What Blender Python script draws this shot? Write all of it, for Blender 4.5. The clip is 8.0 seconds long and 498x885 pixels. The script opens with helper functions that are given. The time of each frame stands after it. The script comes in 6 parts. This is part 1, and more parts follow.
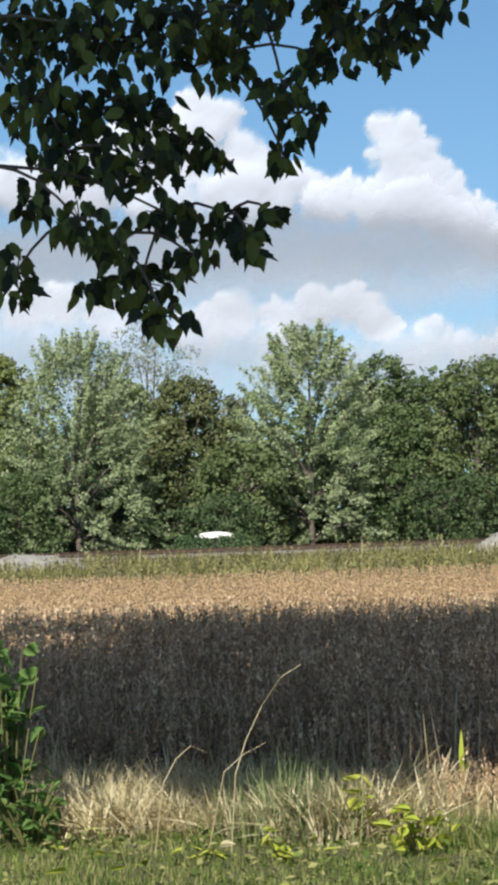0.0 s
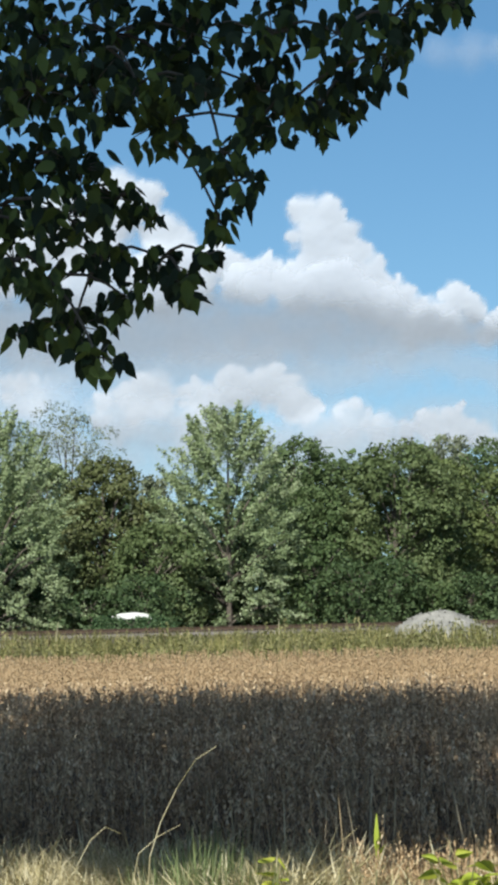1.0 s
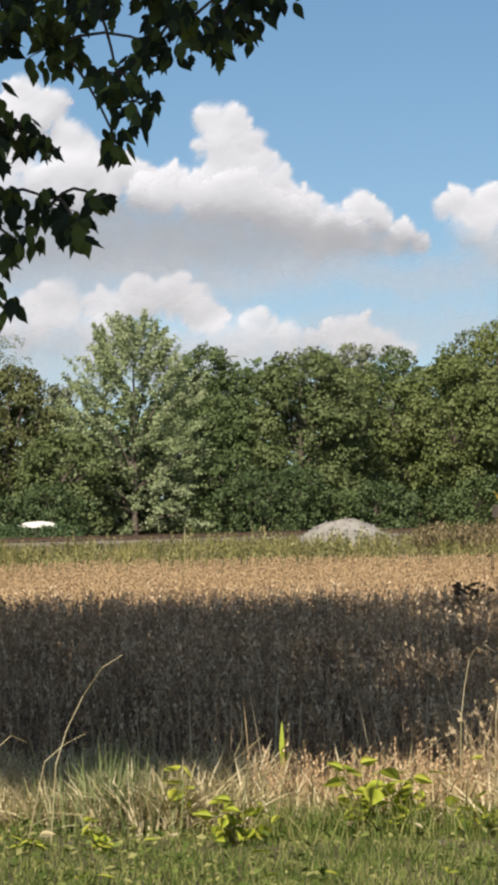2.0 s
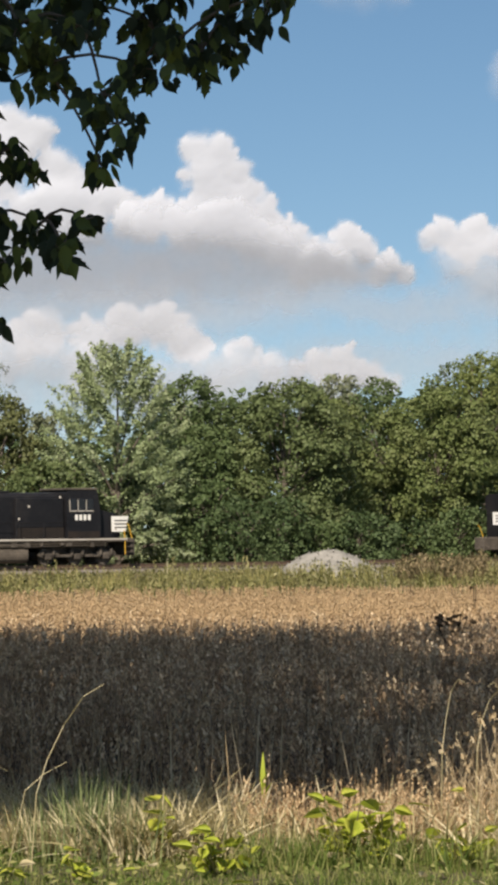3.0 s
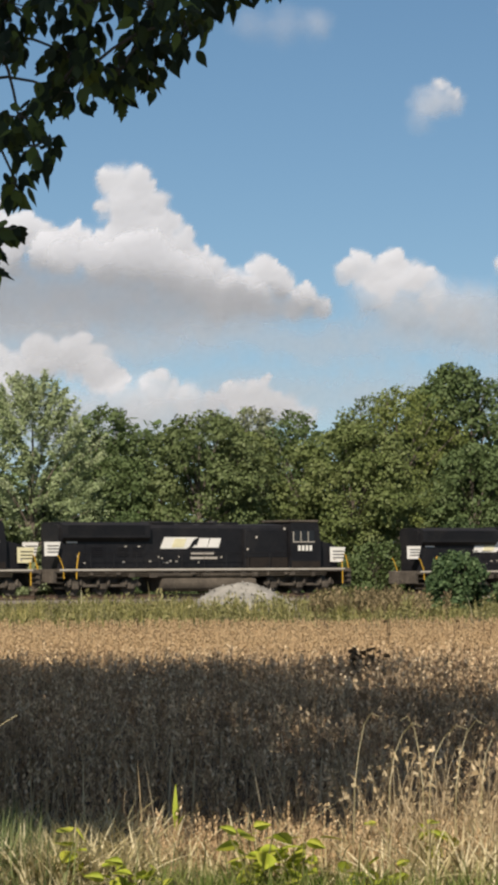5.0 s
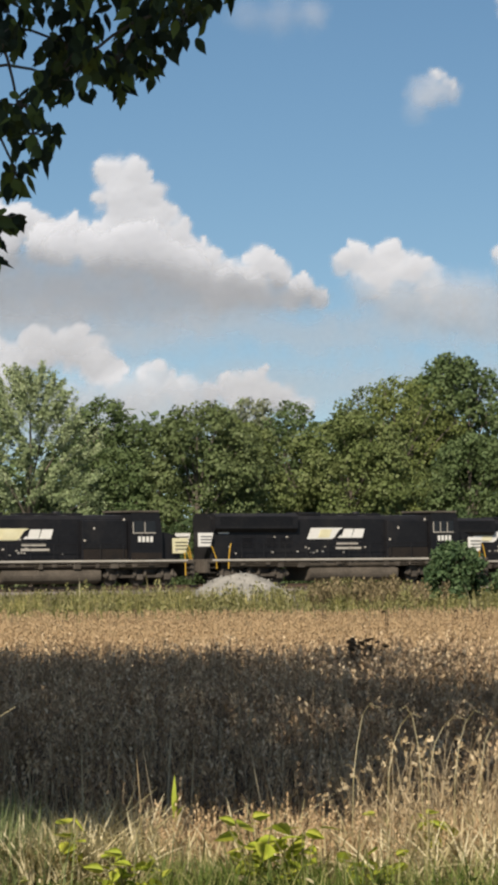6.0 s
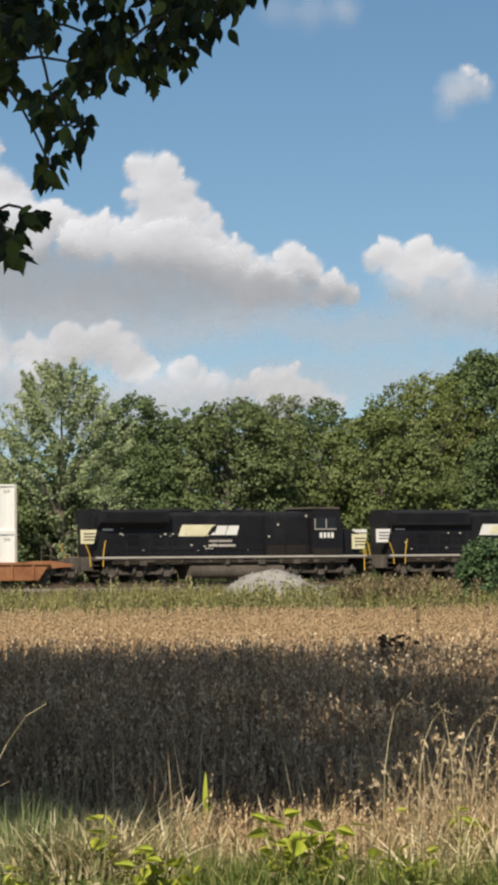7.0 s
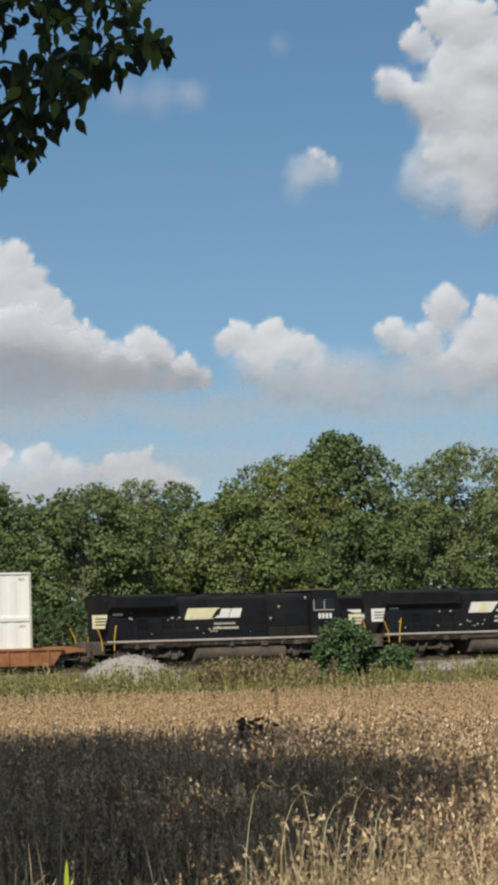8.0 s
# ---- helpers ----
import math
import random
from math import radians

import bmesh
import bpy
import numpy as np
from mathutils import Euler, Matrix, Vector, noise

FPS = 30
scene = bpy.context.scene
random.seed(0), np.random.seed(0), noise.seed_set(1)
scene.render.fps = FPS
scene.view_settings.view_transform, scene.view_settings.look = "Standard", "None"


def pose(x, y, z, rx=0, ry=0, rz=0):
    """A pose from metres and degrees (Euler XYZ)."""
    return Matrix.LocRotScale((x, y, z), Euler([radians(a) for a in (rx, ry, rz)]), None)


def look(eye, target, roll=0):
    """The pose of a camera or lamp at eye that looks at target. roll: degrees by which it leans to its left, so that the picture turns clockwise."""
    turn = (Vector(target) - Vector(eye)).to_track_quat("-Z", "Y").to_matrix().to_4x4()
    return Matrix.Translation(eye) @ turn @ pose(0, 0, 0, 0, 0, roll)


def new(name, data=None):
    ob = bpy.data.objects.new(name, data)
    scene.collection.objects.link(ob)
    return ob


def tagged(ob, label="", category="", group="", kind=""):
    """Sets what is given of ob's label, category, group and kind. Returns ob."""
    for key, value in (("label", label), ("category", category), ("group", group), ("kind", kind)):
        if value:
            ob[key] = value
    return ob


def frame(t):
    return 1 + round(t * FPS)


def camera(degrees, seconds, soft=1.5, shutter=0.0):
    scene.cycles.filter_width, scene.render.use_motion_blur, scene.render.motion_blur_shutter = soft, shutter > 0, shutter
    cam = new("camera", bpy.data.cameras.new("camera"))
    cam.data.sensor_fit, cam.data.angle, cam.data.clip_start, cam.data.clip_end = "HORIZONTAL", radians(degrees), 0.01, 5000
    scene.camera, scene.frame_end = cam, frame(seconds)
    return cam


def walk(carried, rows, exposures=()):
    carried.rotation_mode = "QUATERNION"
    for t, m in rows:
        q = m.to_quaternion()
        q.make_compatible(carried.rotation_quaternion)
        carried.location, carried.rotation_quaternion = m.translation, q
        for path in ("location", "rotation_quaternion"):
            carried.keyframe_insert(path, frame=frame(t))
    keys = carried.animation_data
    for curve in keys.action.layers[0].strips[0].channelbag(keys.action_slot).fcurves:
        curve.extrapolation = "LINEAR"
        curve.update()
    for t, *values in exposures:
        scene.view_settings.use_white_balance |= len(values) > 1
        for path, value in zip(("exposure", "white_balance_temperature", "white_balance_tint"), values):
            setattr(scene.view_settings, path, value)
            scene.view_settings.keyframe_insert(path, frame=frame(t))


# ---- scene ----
EYE = (0.0, 0.0, 2.4)
FOCAL = 6500.0          # focal length in picture units, width 882
cam = camera(2 * math.degrees(math.atan(441 / FOCAL)), 8.0, soft=4.0)
# seconds, turn to the right, tilt up, lean (degrees)
TURNS = [
    (0.0, -3.161, 1.164, -1.664), (0.3, -2.432, 1.814, -0.876), (0.4, -2.487, 1.708, -1.232), (0.5, -1.972, 2.598, -1.173),
    (0.6, -2.267, 2.391, -0.95), (0.8, -1.765, 2.816, -1.039), (1.0, -1.858, 2.405, -1.114), (1.2, -1.556, 2.388, -0.835),
    (1.3, -1.452, 1.79, -0.14), (1.5, -1.151, 1.274, -0.597), (1.8, -0.665, 1.071, -0.932), (2.0, -0.414, 0.953, -1.141),
    (2.2, -0.377, 0.188, -1.416), (3.3, -0.101, 1.936, -0.495), (3.5, 0.0, 2.133, -0.8), (3.8, 0.304, 2.318, -0.758),
    (4.0, 0.054, 2.162, -1.035), (4.2, -0.066, 2.76, -1.536), (4.4, 0.318, 3.452, -0.939), (4.5, 0.478, 2.924, -0.675),
    (4.7, 0.871, 2.083, -0.333), (5.0, 1.178, 1.915, -0.245), (5.2, 1.055, 1.235, -0.711), (6.3, 1.161, 1.891, -0.288),
    (6.5, 0.897, 1.824, -0.159), (6.8, 0.804, 1.857, -0.546), (7.0, 0.726, 1.72, -0.428), (7.3, 1.347, 1.666, -0.576),
    (7.5, 1.748, 2.298, -0.982), (7.6, 1.856, 2.535, -1.365), (7.8, 2.373, 2.9, -1.767), (8.0, 3.027, 2.992, -1.614),
]
walk(cam, [(t, pose(*EYE, 0, 0, -a) @ pose(0, 0, 0, 90 + b) @ pose(0, 0, 0, 0, 0, c)) for t, a, b, c in TURNS],
     exposures=[(0.0, 0.55, 6350, 9), (0.4, 0.50, 6150, 6), (1.0, 0.42, 6150, 4), (1.5, 0.42, 6700, 9), (2.2, 0.43, 7100, 13), (3.5, 0.33, 7150, 13), (4.5, 0.33, 7200, 13), (5.0, 0.23, 7150, 12),
                (7.0, 0.24, 7050, 11), (7.5, 0.20, 6950, 11), (8.0, 0.08, 6800, 9)])

# ---- light ----
SUN_ELEV, SUN_TURN = 42.0, 15.0      # the sun stands behind the viewer, slightly to the left
world = bpy.data.worlds.new("world")
scene.world = world
world.use_nodes = True
wn = world.node_tree
sky = wn.nodes.new("ShaderNodeTexSky")
sky.sky_type, sky.sun_disc = "NISHITA", False
sky.sun_elevation, sky.sun_rotation = radians(SUN_ELEV), radians(180 + SUN_TURN)
sky.air_density, sky.dust_density, sky.ozone_density = 0.68, 0.0, 1.8
deepen = wn.nodes.new("ShaderNodeHueSaturation")
deepen.inputs["Hue"].default_value, deepen.inputs["Saturation"].default_value = 0.494, 1.16
wn.links.new(sky.outputs[0], deepen.inputs["Color"])
way = wn.nodes.new("ShaderNodeTexCoord")
lift, unit = wn.nodes.new("ShaderNodeVectorMath"), wn.nodes.new("ShaderNodeVectorMath")     # clear air: little haze at the horizon
lift.operation, unit.operation = "ADD", "NORMALIZE"
lift.inputs[1].default_value = (0, 0, 0.032)
wn.links.new(way.outputs["Generated"], lift.inputs[0])
wn.links.new(lift.outputs[0], unit.inputs[0])
wn.links.new(unit.outputs[0], sky.inputs[0])
puffy, spread, height, rise, cover, over = (wn.nodes.new("ShaderNode" + k) for k in ("TexNoise", "MapRange", "SeparateXYZ", "MapRange", "Math", "MixRGB"))
puffy.inputs["Scale"].default_value, puffy.inputs["Detail"].default_value = 3.5, 6
wn.links.new(way.outputs["Generated"], puffy.inputs["Vector"])
spread.inputs["From Min"].default_value, spread.inputs["From Max"].default_value = 0.47, 0.61
wn.links.new(puffy.outputs["Fac"], spread.inputs["Value"])
wn.links.new(way.outputs["Generated"], height.inputs[0])
rise.inputs["From Min"].default_value, rise.inputs["From Max"].default_value = 0.20, 0.34
wn.links.new(height.outputs["Z"], rise.inputs["Value"])
cover.operation = "MULTIPLY"
wn.links.new(spread.outputs[0], cover.inputs[0])
wn.links.new(rise.outputs[0], cover.inputs[1])
over.inputs[2].default_value = (6.6, 6.5, 6.5, 1)      # unseen sunlit cloud overhead, added to whiten the skylight
wn.links.new(cover.outputs[0], over.inputs[0])
wn.links.new(deepen.outputs[0], over.inputs[1])
wn.links.new(over.outputs[0], wn.nodes["Background"].inputs[0])
wn.nodes["Background"].inputs[1].default_value = 0.069
sun_data = bpy.data.lights.new("sun", "SUN")
sun_data.energy, sun_data.angle, sun_data.color = 5.0, radians(0.55), (1.0, 0.94, 0.85)
sun = new("sun", sun_data)
_e, _a = radians(SUN_ELEV), radians(SUN_TURN)
SUN_DIR = Vector((-math.sin(_a) * math.cos(_e), -math.cos(_a) * math.cos(_e), math.sin(_e)))
sun.matrix_world = look((0, -30, 60), tuple(Vector((0, -30, 60)) - SUN_DIR))

rng = np.random.default_rng(7)


# ---- materials ----
def ramp_mat(name, colors, scale=3.0, rough=0.8, bump=0.0, bump_scale=40.0, island=0.0, translucent=0.0, metallic=0.0, spec=0.3, detail=6.0, obj_random=0.0):
    """Colours spread by two scales of noise; island: how far each separate piece varies."""
    m = bpy.data.materials.new(name)
    m.use_nodes = True
    t = m.node_tree
    n, l = t.nodes, t.links
    p = n["Principled BSDF"]
    p.inputs["Roughness"].default_value, p.inputs["Metallic"].default_value = rough, metallic
    p.inputs["Specular IOR Level"].default_value = spec
    tc = n.new("ShaderNodeTexCoord")
    a, b = n.new("ShaderNodeTexNoise"), n.new("ShaderNodeTexNoise")
    a.inputs["Scale"].default_value, b.inputs["Scale"].default_value = scale, scale * 9
    a.inputs["Detail"].default_value = detail
    for x in (a, b):
        l.new(tc.outputs["Object"], x.inputs["Vector"])
    mix = n.new("ShaderNodeMath")
    mix.operation = "MULTIPLY_ADD"
    mix.inputs[1].default_value = 0.35
    l.new(b.outputs["Fac"], mix.inputs[0])
    sc = n.new("ShaderNodeMath")
    sc.operation = "MULTIPLY"
    sc.inputs[1].default_value = 0.65
    l.new(a.outputs["Fac"], sc.inputs[0])
    l.new(sc.outputs[0], mix.inputs[2])
    fac = mix.outputs[0]
    if island or obj_random:
        g = n.new("ShaderNodeNewGeometry" if island else "ShaderNodeObjectInfo")
        k = n.new("ShaderNodeMath")
        k.operation = "MULTIPLY_ADD"
        k.inputs[1].default_value = island or obj_random
        l.new(g.outputs["Random Per Island" if island else "Random"], k.inputs[0])
        s2 = n.new("ShaderNodeMath")
        s2.operation = "SUBTRACT"
        s2.inputs[1].default_value = (island or obj_random) / 2
        l.new(fac, s2.inputs[0])
        l.new(s2.outputs[0], k.inputs[2])
        fac = k.outputs[0]
    r = n.new("ShaderNodeValToRGB")
    e = r.color_ramp.elements
    lo, hi = 0.3, 0.7
    for i, c in enumerate(colors):
        x = lo + (hi - lo) * i / max(1, len(colors) - 1)
        el = e[i] if i < 2 else e.new(x)
        el.position, el.color = x, (*c, 1)
    l.new(fac, r.inputs[0])
    l.new(r.outputs[0], p.inputs["Base Color"])
    if bump:
        bn, nn = n.new("ShaderNodeBump"), n.new("ShaderNodeTexNoise")
        nn.inputs["Scale"].default_value, nn.inputs["Detail"].default_value = bump_scale, 5
        l.new(tc.outputs["Object"], nn.inputs["Vector"])
        bn.inputs["Strength"].default_value, bn.inputs["Distance"].default_value = bump, 0.05
        l.new(nn.outputs["Fac"], bn.inputs["Height"])
        l.new(bn.outputs[0], p.inputs["Normal"])
    if translucent:
        tr, ms = n.new("ShaderNodeBsdfTranslucent"), n.new("ShaderNodeMixShader")
        l.new(r.outputs[0], tr.inputs["Color"])
        ms.inputs[0].default_value = translucent
        l.new(p.outputs[0], ms.inputs[1])
        l.new(tr.outputs[0], ms.inputs[2])
        l.new(ms.outputs[0], n["Material Output"].inputs[0])
    return m


def leafy(name, colors, island=0.45, translucent=0.3, scale=0.25):
    return ramp_mat(name, colors, scale=scale, rough=0.6, island=island, translucent=translucent, spec=0.25)


M_SOIL = ramp_mat("soil", [(0.045, 0.042, 0.025), (0.078, 0.070, 0.040), (0.12, 0.105, 0.06)], 0.6, 0.95, 0.6, 12)
M_LAWN = leafy("lawn_blades", [(0.075, 0.12, 0.025), (0.165, 0.225, 0.05), (0.36, 0.35, 0.14)], 0.5, 0.4, 1.1)
M_DRY = leafy("dry_grass", [(0.32, 0.275, 0.14), (0.55, 0.475, 0.27), (0.74, 0.66, 0.44)], 0.6, 0.35)
M_CROP = leafy("dry_crop", [(0.37, 0.25, 0.135), (0.53, 0.38, 0.22), (0.70, 0.54, 0.34)], 0.3, 0.25)
# pods of the near rows, darkened in colour for the tree's shade
M_SHADEPODS = leafy("shade_dark_pods", [(0.26, 0.18, 0.10), (0.40, 0.28, 0.165), (0.56, 0.41, 0.255)], 0.3, 0.2)
M_FIELD = leafy("tan_pods", [(0.42, 0.29, 0.165), (0.53, 0.38, 0.22), (0.64, 0.48, 0.29)], 0.12, 0.35)
# pale pods that stand for sun flecks among the darkened ones
M_FLECKPODS = leafy("fleck_pale_pods", [(0.48, 0.35, 0.21), (0.66, 0.50, 0.31), (0.80, 0.65, 0.45)], 0.3, 0.25)
# dry stems, darkened to paint the shade low between the plants
M_STEM = leafy("shade_dark_stem", [(0.075, 0.052, 0.036), (0.13, 0.092, 0.063), (0.24, 0.175, 0.12)], 0.4, 0.0)
M_PALE = leafy("pale_straw", [(0.34, 0.25, 0.14), (0.48, 0.37, 0.22), (0.64, 0.52, 0.34)], 0.5, 0.25)
M_WEED = leafy("weed_stems", [(0.16, 0.165, 0.06), (0.23, 0.225, 0.09), (0.36, 0.32, 0.155)], 0.35)
M_BRUSH = leafy("brown_seeding_weed", [(0.10, 0.085, 0.04), (0.18, 0.145, 0.075), (0.30, 0.23, 0.13)], 0.45)
M_GREENWEED = leafy("grey_green_weed", [(0.09, 0.125, 0.05), (0.15, 0.195, 0.08), (0.26, 0.30, 0.13)], 0.45)
M_ROUGH = leafy("rough_grass_blades", [(0.11, 0.115, 0.035), (0.30, 0.29, 0.09), (0.52, 0.45, 0.19)], 0.5, 0.45, 0.5)
M_WEEDLEAF = leafy("yellow_green_leaf", [(0.24, 0.33, 0.04), (0.42, 0.50, 0.06), (0.62, 0.60, 0.11)], 0.6, 0.45)
M_SHRUB = leafy("shrub_leaf", [(0.045, 0.085, 0.036), (0.085, 0.145, 0.06), (0.15, 0.22, 0.10)], 0.45, 0.4)
# crown shade put into the near-black greens; the pale end paints sunlit leaves
M_SHADELEAF = leafy("shaded_near_leaf", [(0.020, 0.032, 0.017), (0.034, 0.053, 0.025), (0.15, 0.20, 0.05)], 0.45, 0.3)
M_GREENLEAF = leafy("green_leaf", [(0.06, 0.13, 0.03), (0.12, 0.225, 0.055), (0.22, 0.34, 0.10)], 0.5, 0.45)
M_BARK = ramp_mat("bark", [(0.06, 0.05, 0.04), (0.12, 0.10, 0.08), (0.19, 0.165, 0.135)], 4, 0.9, 0.8, 25)
M_GRAVEL = ramp_mat("gravel", [(0.15, 0.146, 0.133), (0.23, 0.222, 0.20), (0.34, 0.325, 0.295)], 1.4, 0.95, 0.9, 6, island=0.4)
M_BALLAST = ramp_mat("ballast", [(0.10, 0.09, 0.08), (0.18, 0.16, 0.14), (0.28, 0.25, 0.22)], 2.5, 0.95, 0.9, 9)
M_STEEL = ramp_mat("rail_steel", [(0.16, 0.10, 0.07), (0.24, 0.17, 0.12)], 3, 0.5, metallic=0.6)
M_WOOD = ramp_mat("sleeper_wood", [(0.06, 0.045, 0.035), (0.13, 0.10, 0.08)], 3, 0.9, 0.4)
M_BLACK = ramp_mat("black_paint", [(0.008, 0.008, 0.010), (0.013, 0.013, 0.015), (0.024, 0.022, 0.022)], 0.5, 0.42, spec=0.28)
M_TANK = ramp_mat("dusty_tank", [(0.055, 0.046, 0.037), (0.095, 0.08, 0.064), (0.15, 0.125, 0.10)], 0.9, 0.85, 0.2)
M_GRIME = ramp_mat("underframe_grime", [(0.035, 0.030, 0.025), (0.080, 0.068, 0.056), (0.15, 0.128, 0.106)], 1.0, 0.9, 0.3)
M_DUST = ramp_mat("brown_road_dust", [(0.010, 0.009, 0.009), (0.030, 0.022, 0.017)], 0.7, 0.8)
M_WHITE = ramp_mat("white_paint", [(0.70, 0.69, 0.64), (0.82, 0.81, 0.78)], 1.0, 0.5)
M_CREAM = ramp_mat("gold_paint", [(0.64, 0.59, 0.36), (0.80, 0.76, 0.54)], 1.2, 0.5)
M_YELLOW = ramp_mat("safety_yellow", [(0.46, 0.27, 0.03), (0.62, 0.38, 0.05)], 2.0, 0.55)
M_SILL = ramp_mat("sill_stripe", [(0.36, 0.33, 0.28), (0.55, 0.52, 0.47)], 0.8, 0.6)
M_RUST = ramp_mat("rust_brown_paint", [(0.17, 0.065, 0.03), (0.30, 0.13, 0.06), (0.40, 0.20, 0.10)], 0.8, 0.75, 0.2)
M_BOXWHITE = ramp_mat("container_white", [(0.82, 0.82, 0.77), (0.88, 0.88, 0.84)], 0.6, 0.5)
M_GLASS = ramp_mat("cab_glass", [(0.012, 0.014, 0.017), (0.025, 0.028, 0.032)], 2.0, 0.22, spec=0.4)
M_LAMP = ramp_mat("lamp_lens", [(0.6, 0.6, 0.58), (0.8, 0.8, 0.78)], 4.0, 0.2)


# ---- building helpers ----
def tri_mesh(name, verts, tris, smooth=False):
    verts, tris = np.asarray(verts, np.float32), np.asarray(tris, np.int32)
    me = bpy.data.meshes.new(name)
    me.vertices.add(len(verts))
    me.vertices.foreach_set("co", verts.ravel())
    me.loops.add(tris.size)
    me.loops.foreach_set("vertex_index", tris.ravel())
    me.polygons.add(len(tris))
    me.polygons.foreach_set("loop_start", np.arange(0, tris.size, 3, dtype=np.int32))
    me.polygons.foreach_set("loop_total", np.full(len(tris), 3, np.int32))
    me.update(calc_edges=True)
    me.validate()
    if smooth:
        me.polygons.foreach_set("use_smooth", np.ones(len(tris), bool))
    return me


def spin(yaw, tilt, tilt_dir):
    """Rotation matrices: turn about z by yaw, then lean by tilt towards tilt_dir."""
    c, s = np.cos(yaw), np.sin(yaw)
    z, o = np.zeros_like(c), np.ones_like(c)
    R1 = np.stack([np.stack([c, -s, z], -1), np.stack([s, c, z], -1), np.stack([z, z, o], -1)], -2)
    ax, ay = -np.sin(tilt_dir), np.cos(tilt_dir)
    ct, st = np.cos(tilt), np.sin(tilt)
    k = 1 - ct
    R2 = np.stack([np.stack([ct + ax * ax * k, ax * ay * k, ay * st], -1), np.stack([ax * ay * k, ct + ay * ay * k, -ax * st], -1), np.stack([-ay * st, ax * st, ct], -1)], -2)
    return R2 @ R1


def scatter(templates, pos, size, R, which=None):
    """Many copies of small templates joined: verts and triangles."""
    pos, size = np.asarray(pos), np.asarray(size)
    which = rng.integers(0, len(templates), len(pos)) if which is None else which
    V, T, base = [], [], 0
    for k, (tv, tt) in enumerate(templates):
        i = np.where(which == k)[0]
        if not len(i):
            continue
        v = np.einsum("nij,vj->nvi", R[i], np.asarray(tv, float)) * (size[i, None, None] if size.ndim == 1 else size[i][:, None, :]) + pos[i][:, None, :]
        t = np.asarray(tt)[None] + (np.arange(len(i)) * len(tv))[:, None, None] + base
        V.append(v.reshape(-1, 3))
        T.append(t.reshape(-1, 3))
        base += len(i) * len(tv)
    return np.concatenate(V), np.concatenate(T)


def part(name, data, material, parent=None, label=""):
    if isinstance(data, bmesh.types.BMesh):
        me = bpy.data.meshes.new(name)
        data.to_mesh(me)
        data.free()
    else:
        me = data
    if not me.materials:
        me.materials.append(material)
    ob = new(name, me)
    ob.parent = parent
    if label:
        ob["label"] = label
    return ob


def box(bm, x0, x1, y0, y1, z0, z1, bev=0.0):
    r = bmesh.ops.create_cube(bm, size=1.0, matrix=Matrix.Translation(((x0 + x1) / 2, (y0 + y1) / 2, (z0 + z1) / 2)) @ Matrix.Diagonal((x1 - x0, y1 - y0, z1 - z0, 1)))
    if bev:
        vs = set(r["verts"])
        es = [e for e in bm.edges if e.verts[0] in vs and e.verts[1] in vs]
        bmesh.ops.bevel(bm, geom=es, offset=bev, segments=2, affect="EDGES", profile=0.5)
    return bm


def cyl(bm, p0, p1, r0, r1=None, n=10):
    p0, p1 = Vector(p0), Vector(p1)
    d = p1 - p0
    m = Matrix.Translation((p0 + p1) / 2) @ d.to_track_quat("Z", "Y").to_matrix().to_4x4()
    bmesh.ops.create_cone(bm, cap_ends=True, segments=n, radius1=r0, radius2=r0 if r1 is None else r1, depth=d.length, matrix=m)
    return bm


def prism(bm, outline, y0, y1):
    """Outline in x and z, pulled from y0 to y1."""
    a = [bm.verts.new((x, y0, z)) for x, z in outline]
    b = [bm.verts.new((x, y1, z)) for x, z in outline]
    bm.faces.new(a)
    bm.faces.new(b[::-1])
    for i in range(len(a)):
        j = (i + 1) % len(a)
        bm.faces.new((a[j], a[i], b[i], b[j]))
    bmesh.ops.recalc_face_normals(bm, faces=bm.faces)
    return bm


def B():
    return bmesh.new()


def at(u, v, y):
    """The place y metres ahead that lies u, v picture units from the point straight ahead on the horizon."""
    return np.array([u / FOCAL * y, y, EYE[2] + v / FOCAL * y])


def fbm(x, y, seed, octaves=4):
    """Value noise on arrays, about -1 to 1."""
    out, amp, tot = 0.0, 1.0, 0.0
    r = np.random.default_rng(seed)
    tab = r.uniform(-1, 1, (128, 128))
    for o in range(octaves):
        xi, yi = np.floor(x).astype(int), np.floor(y).astype(int)
        fx, fy = x - xi, y - yi
        fx, fy = fx * fx * (3 - 2 * fx), fy * fy * (3 - 2 * fy)
        g = lambda a, b: tab[a % 128, b % 128]
        v = (g(xi, yi) * (1 - fx) + g(xi + 1, yi) * fx) * (1 - fy) + (g(xi, yi + 1) * (1 - fx) + g(xi + 1, yi + 1) * fx) * fy
        out, tot = out + v * amp, tot + amp
        x, y, amp = x * 2.03 + 17.1, y * 2.03 + 5.3, amp * 0.55
    return out / tot


# ---- ground ----
TRACK_ANGLE, TRACK_Y, RAIL_Z = radians(34), 232.0, 0.60
TD = np.array([math.cos(TRACK_ANGLE), math.sin(TRACK_ANGLE), 0.0])
TN = np.array([math.sin(TRACK_ANGLE), -math.cos(TRACK_ANGLE), 0.0])   # towards the viewer


def along(s, off=0.0, z=0.0):
    """A place s metres along the track, off metres from it towards the viewer."""
    return np.array([0, TRACK_Y, z]) + TD * s + TN * off


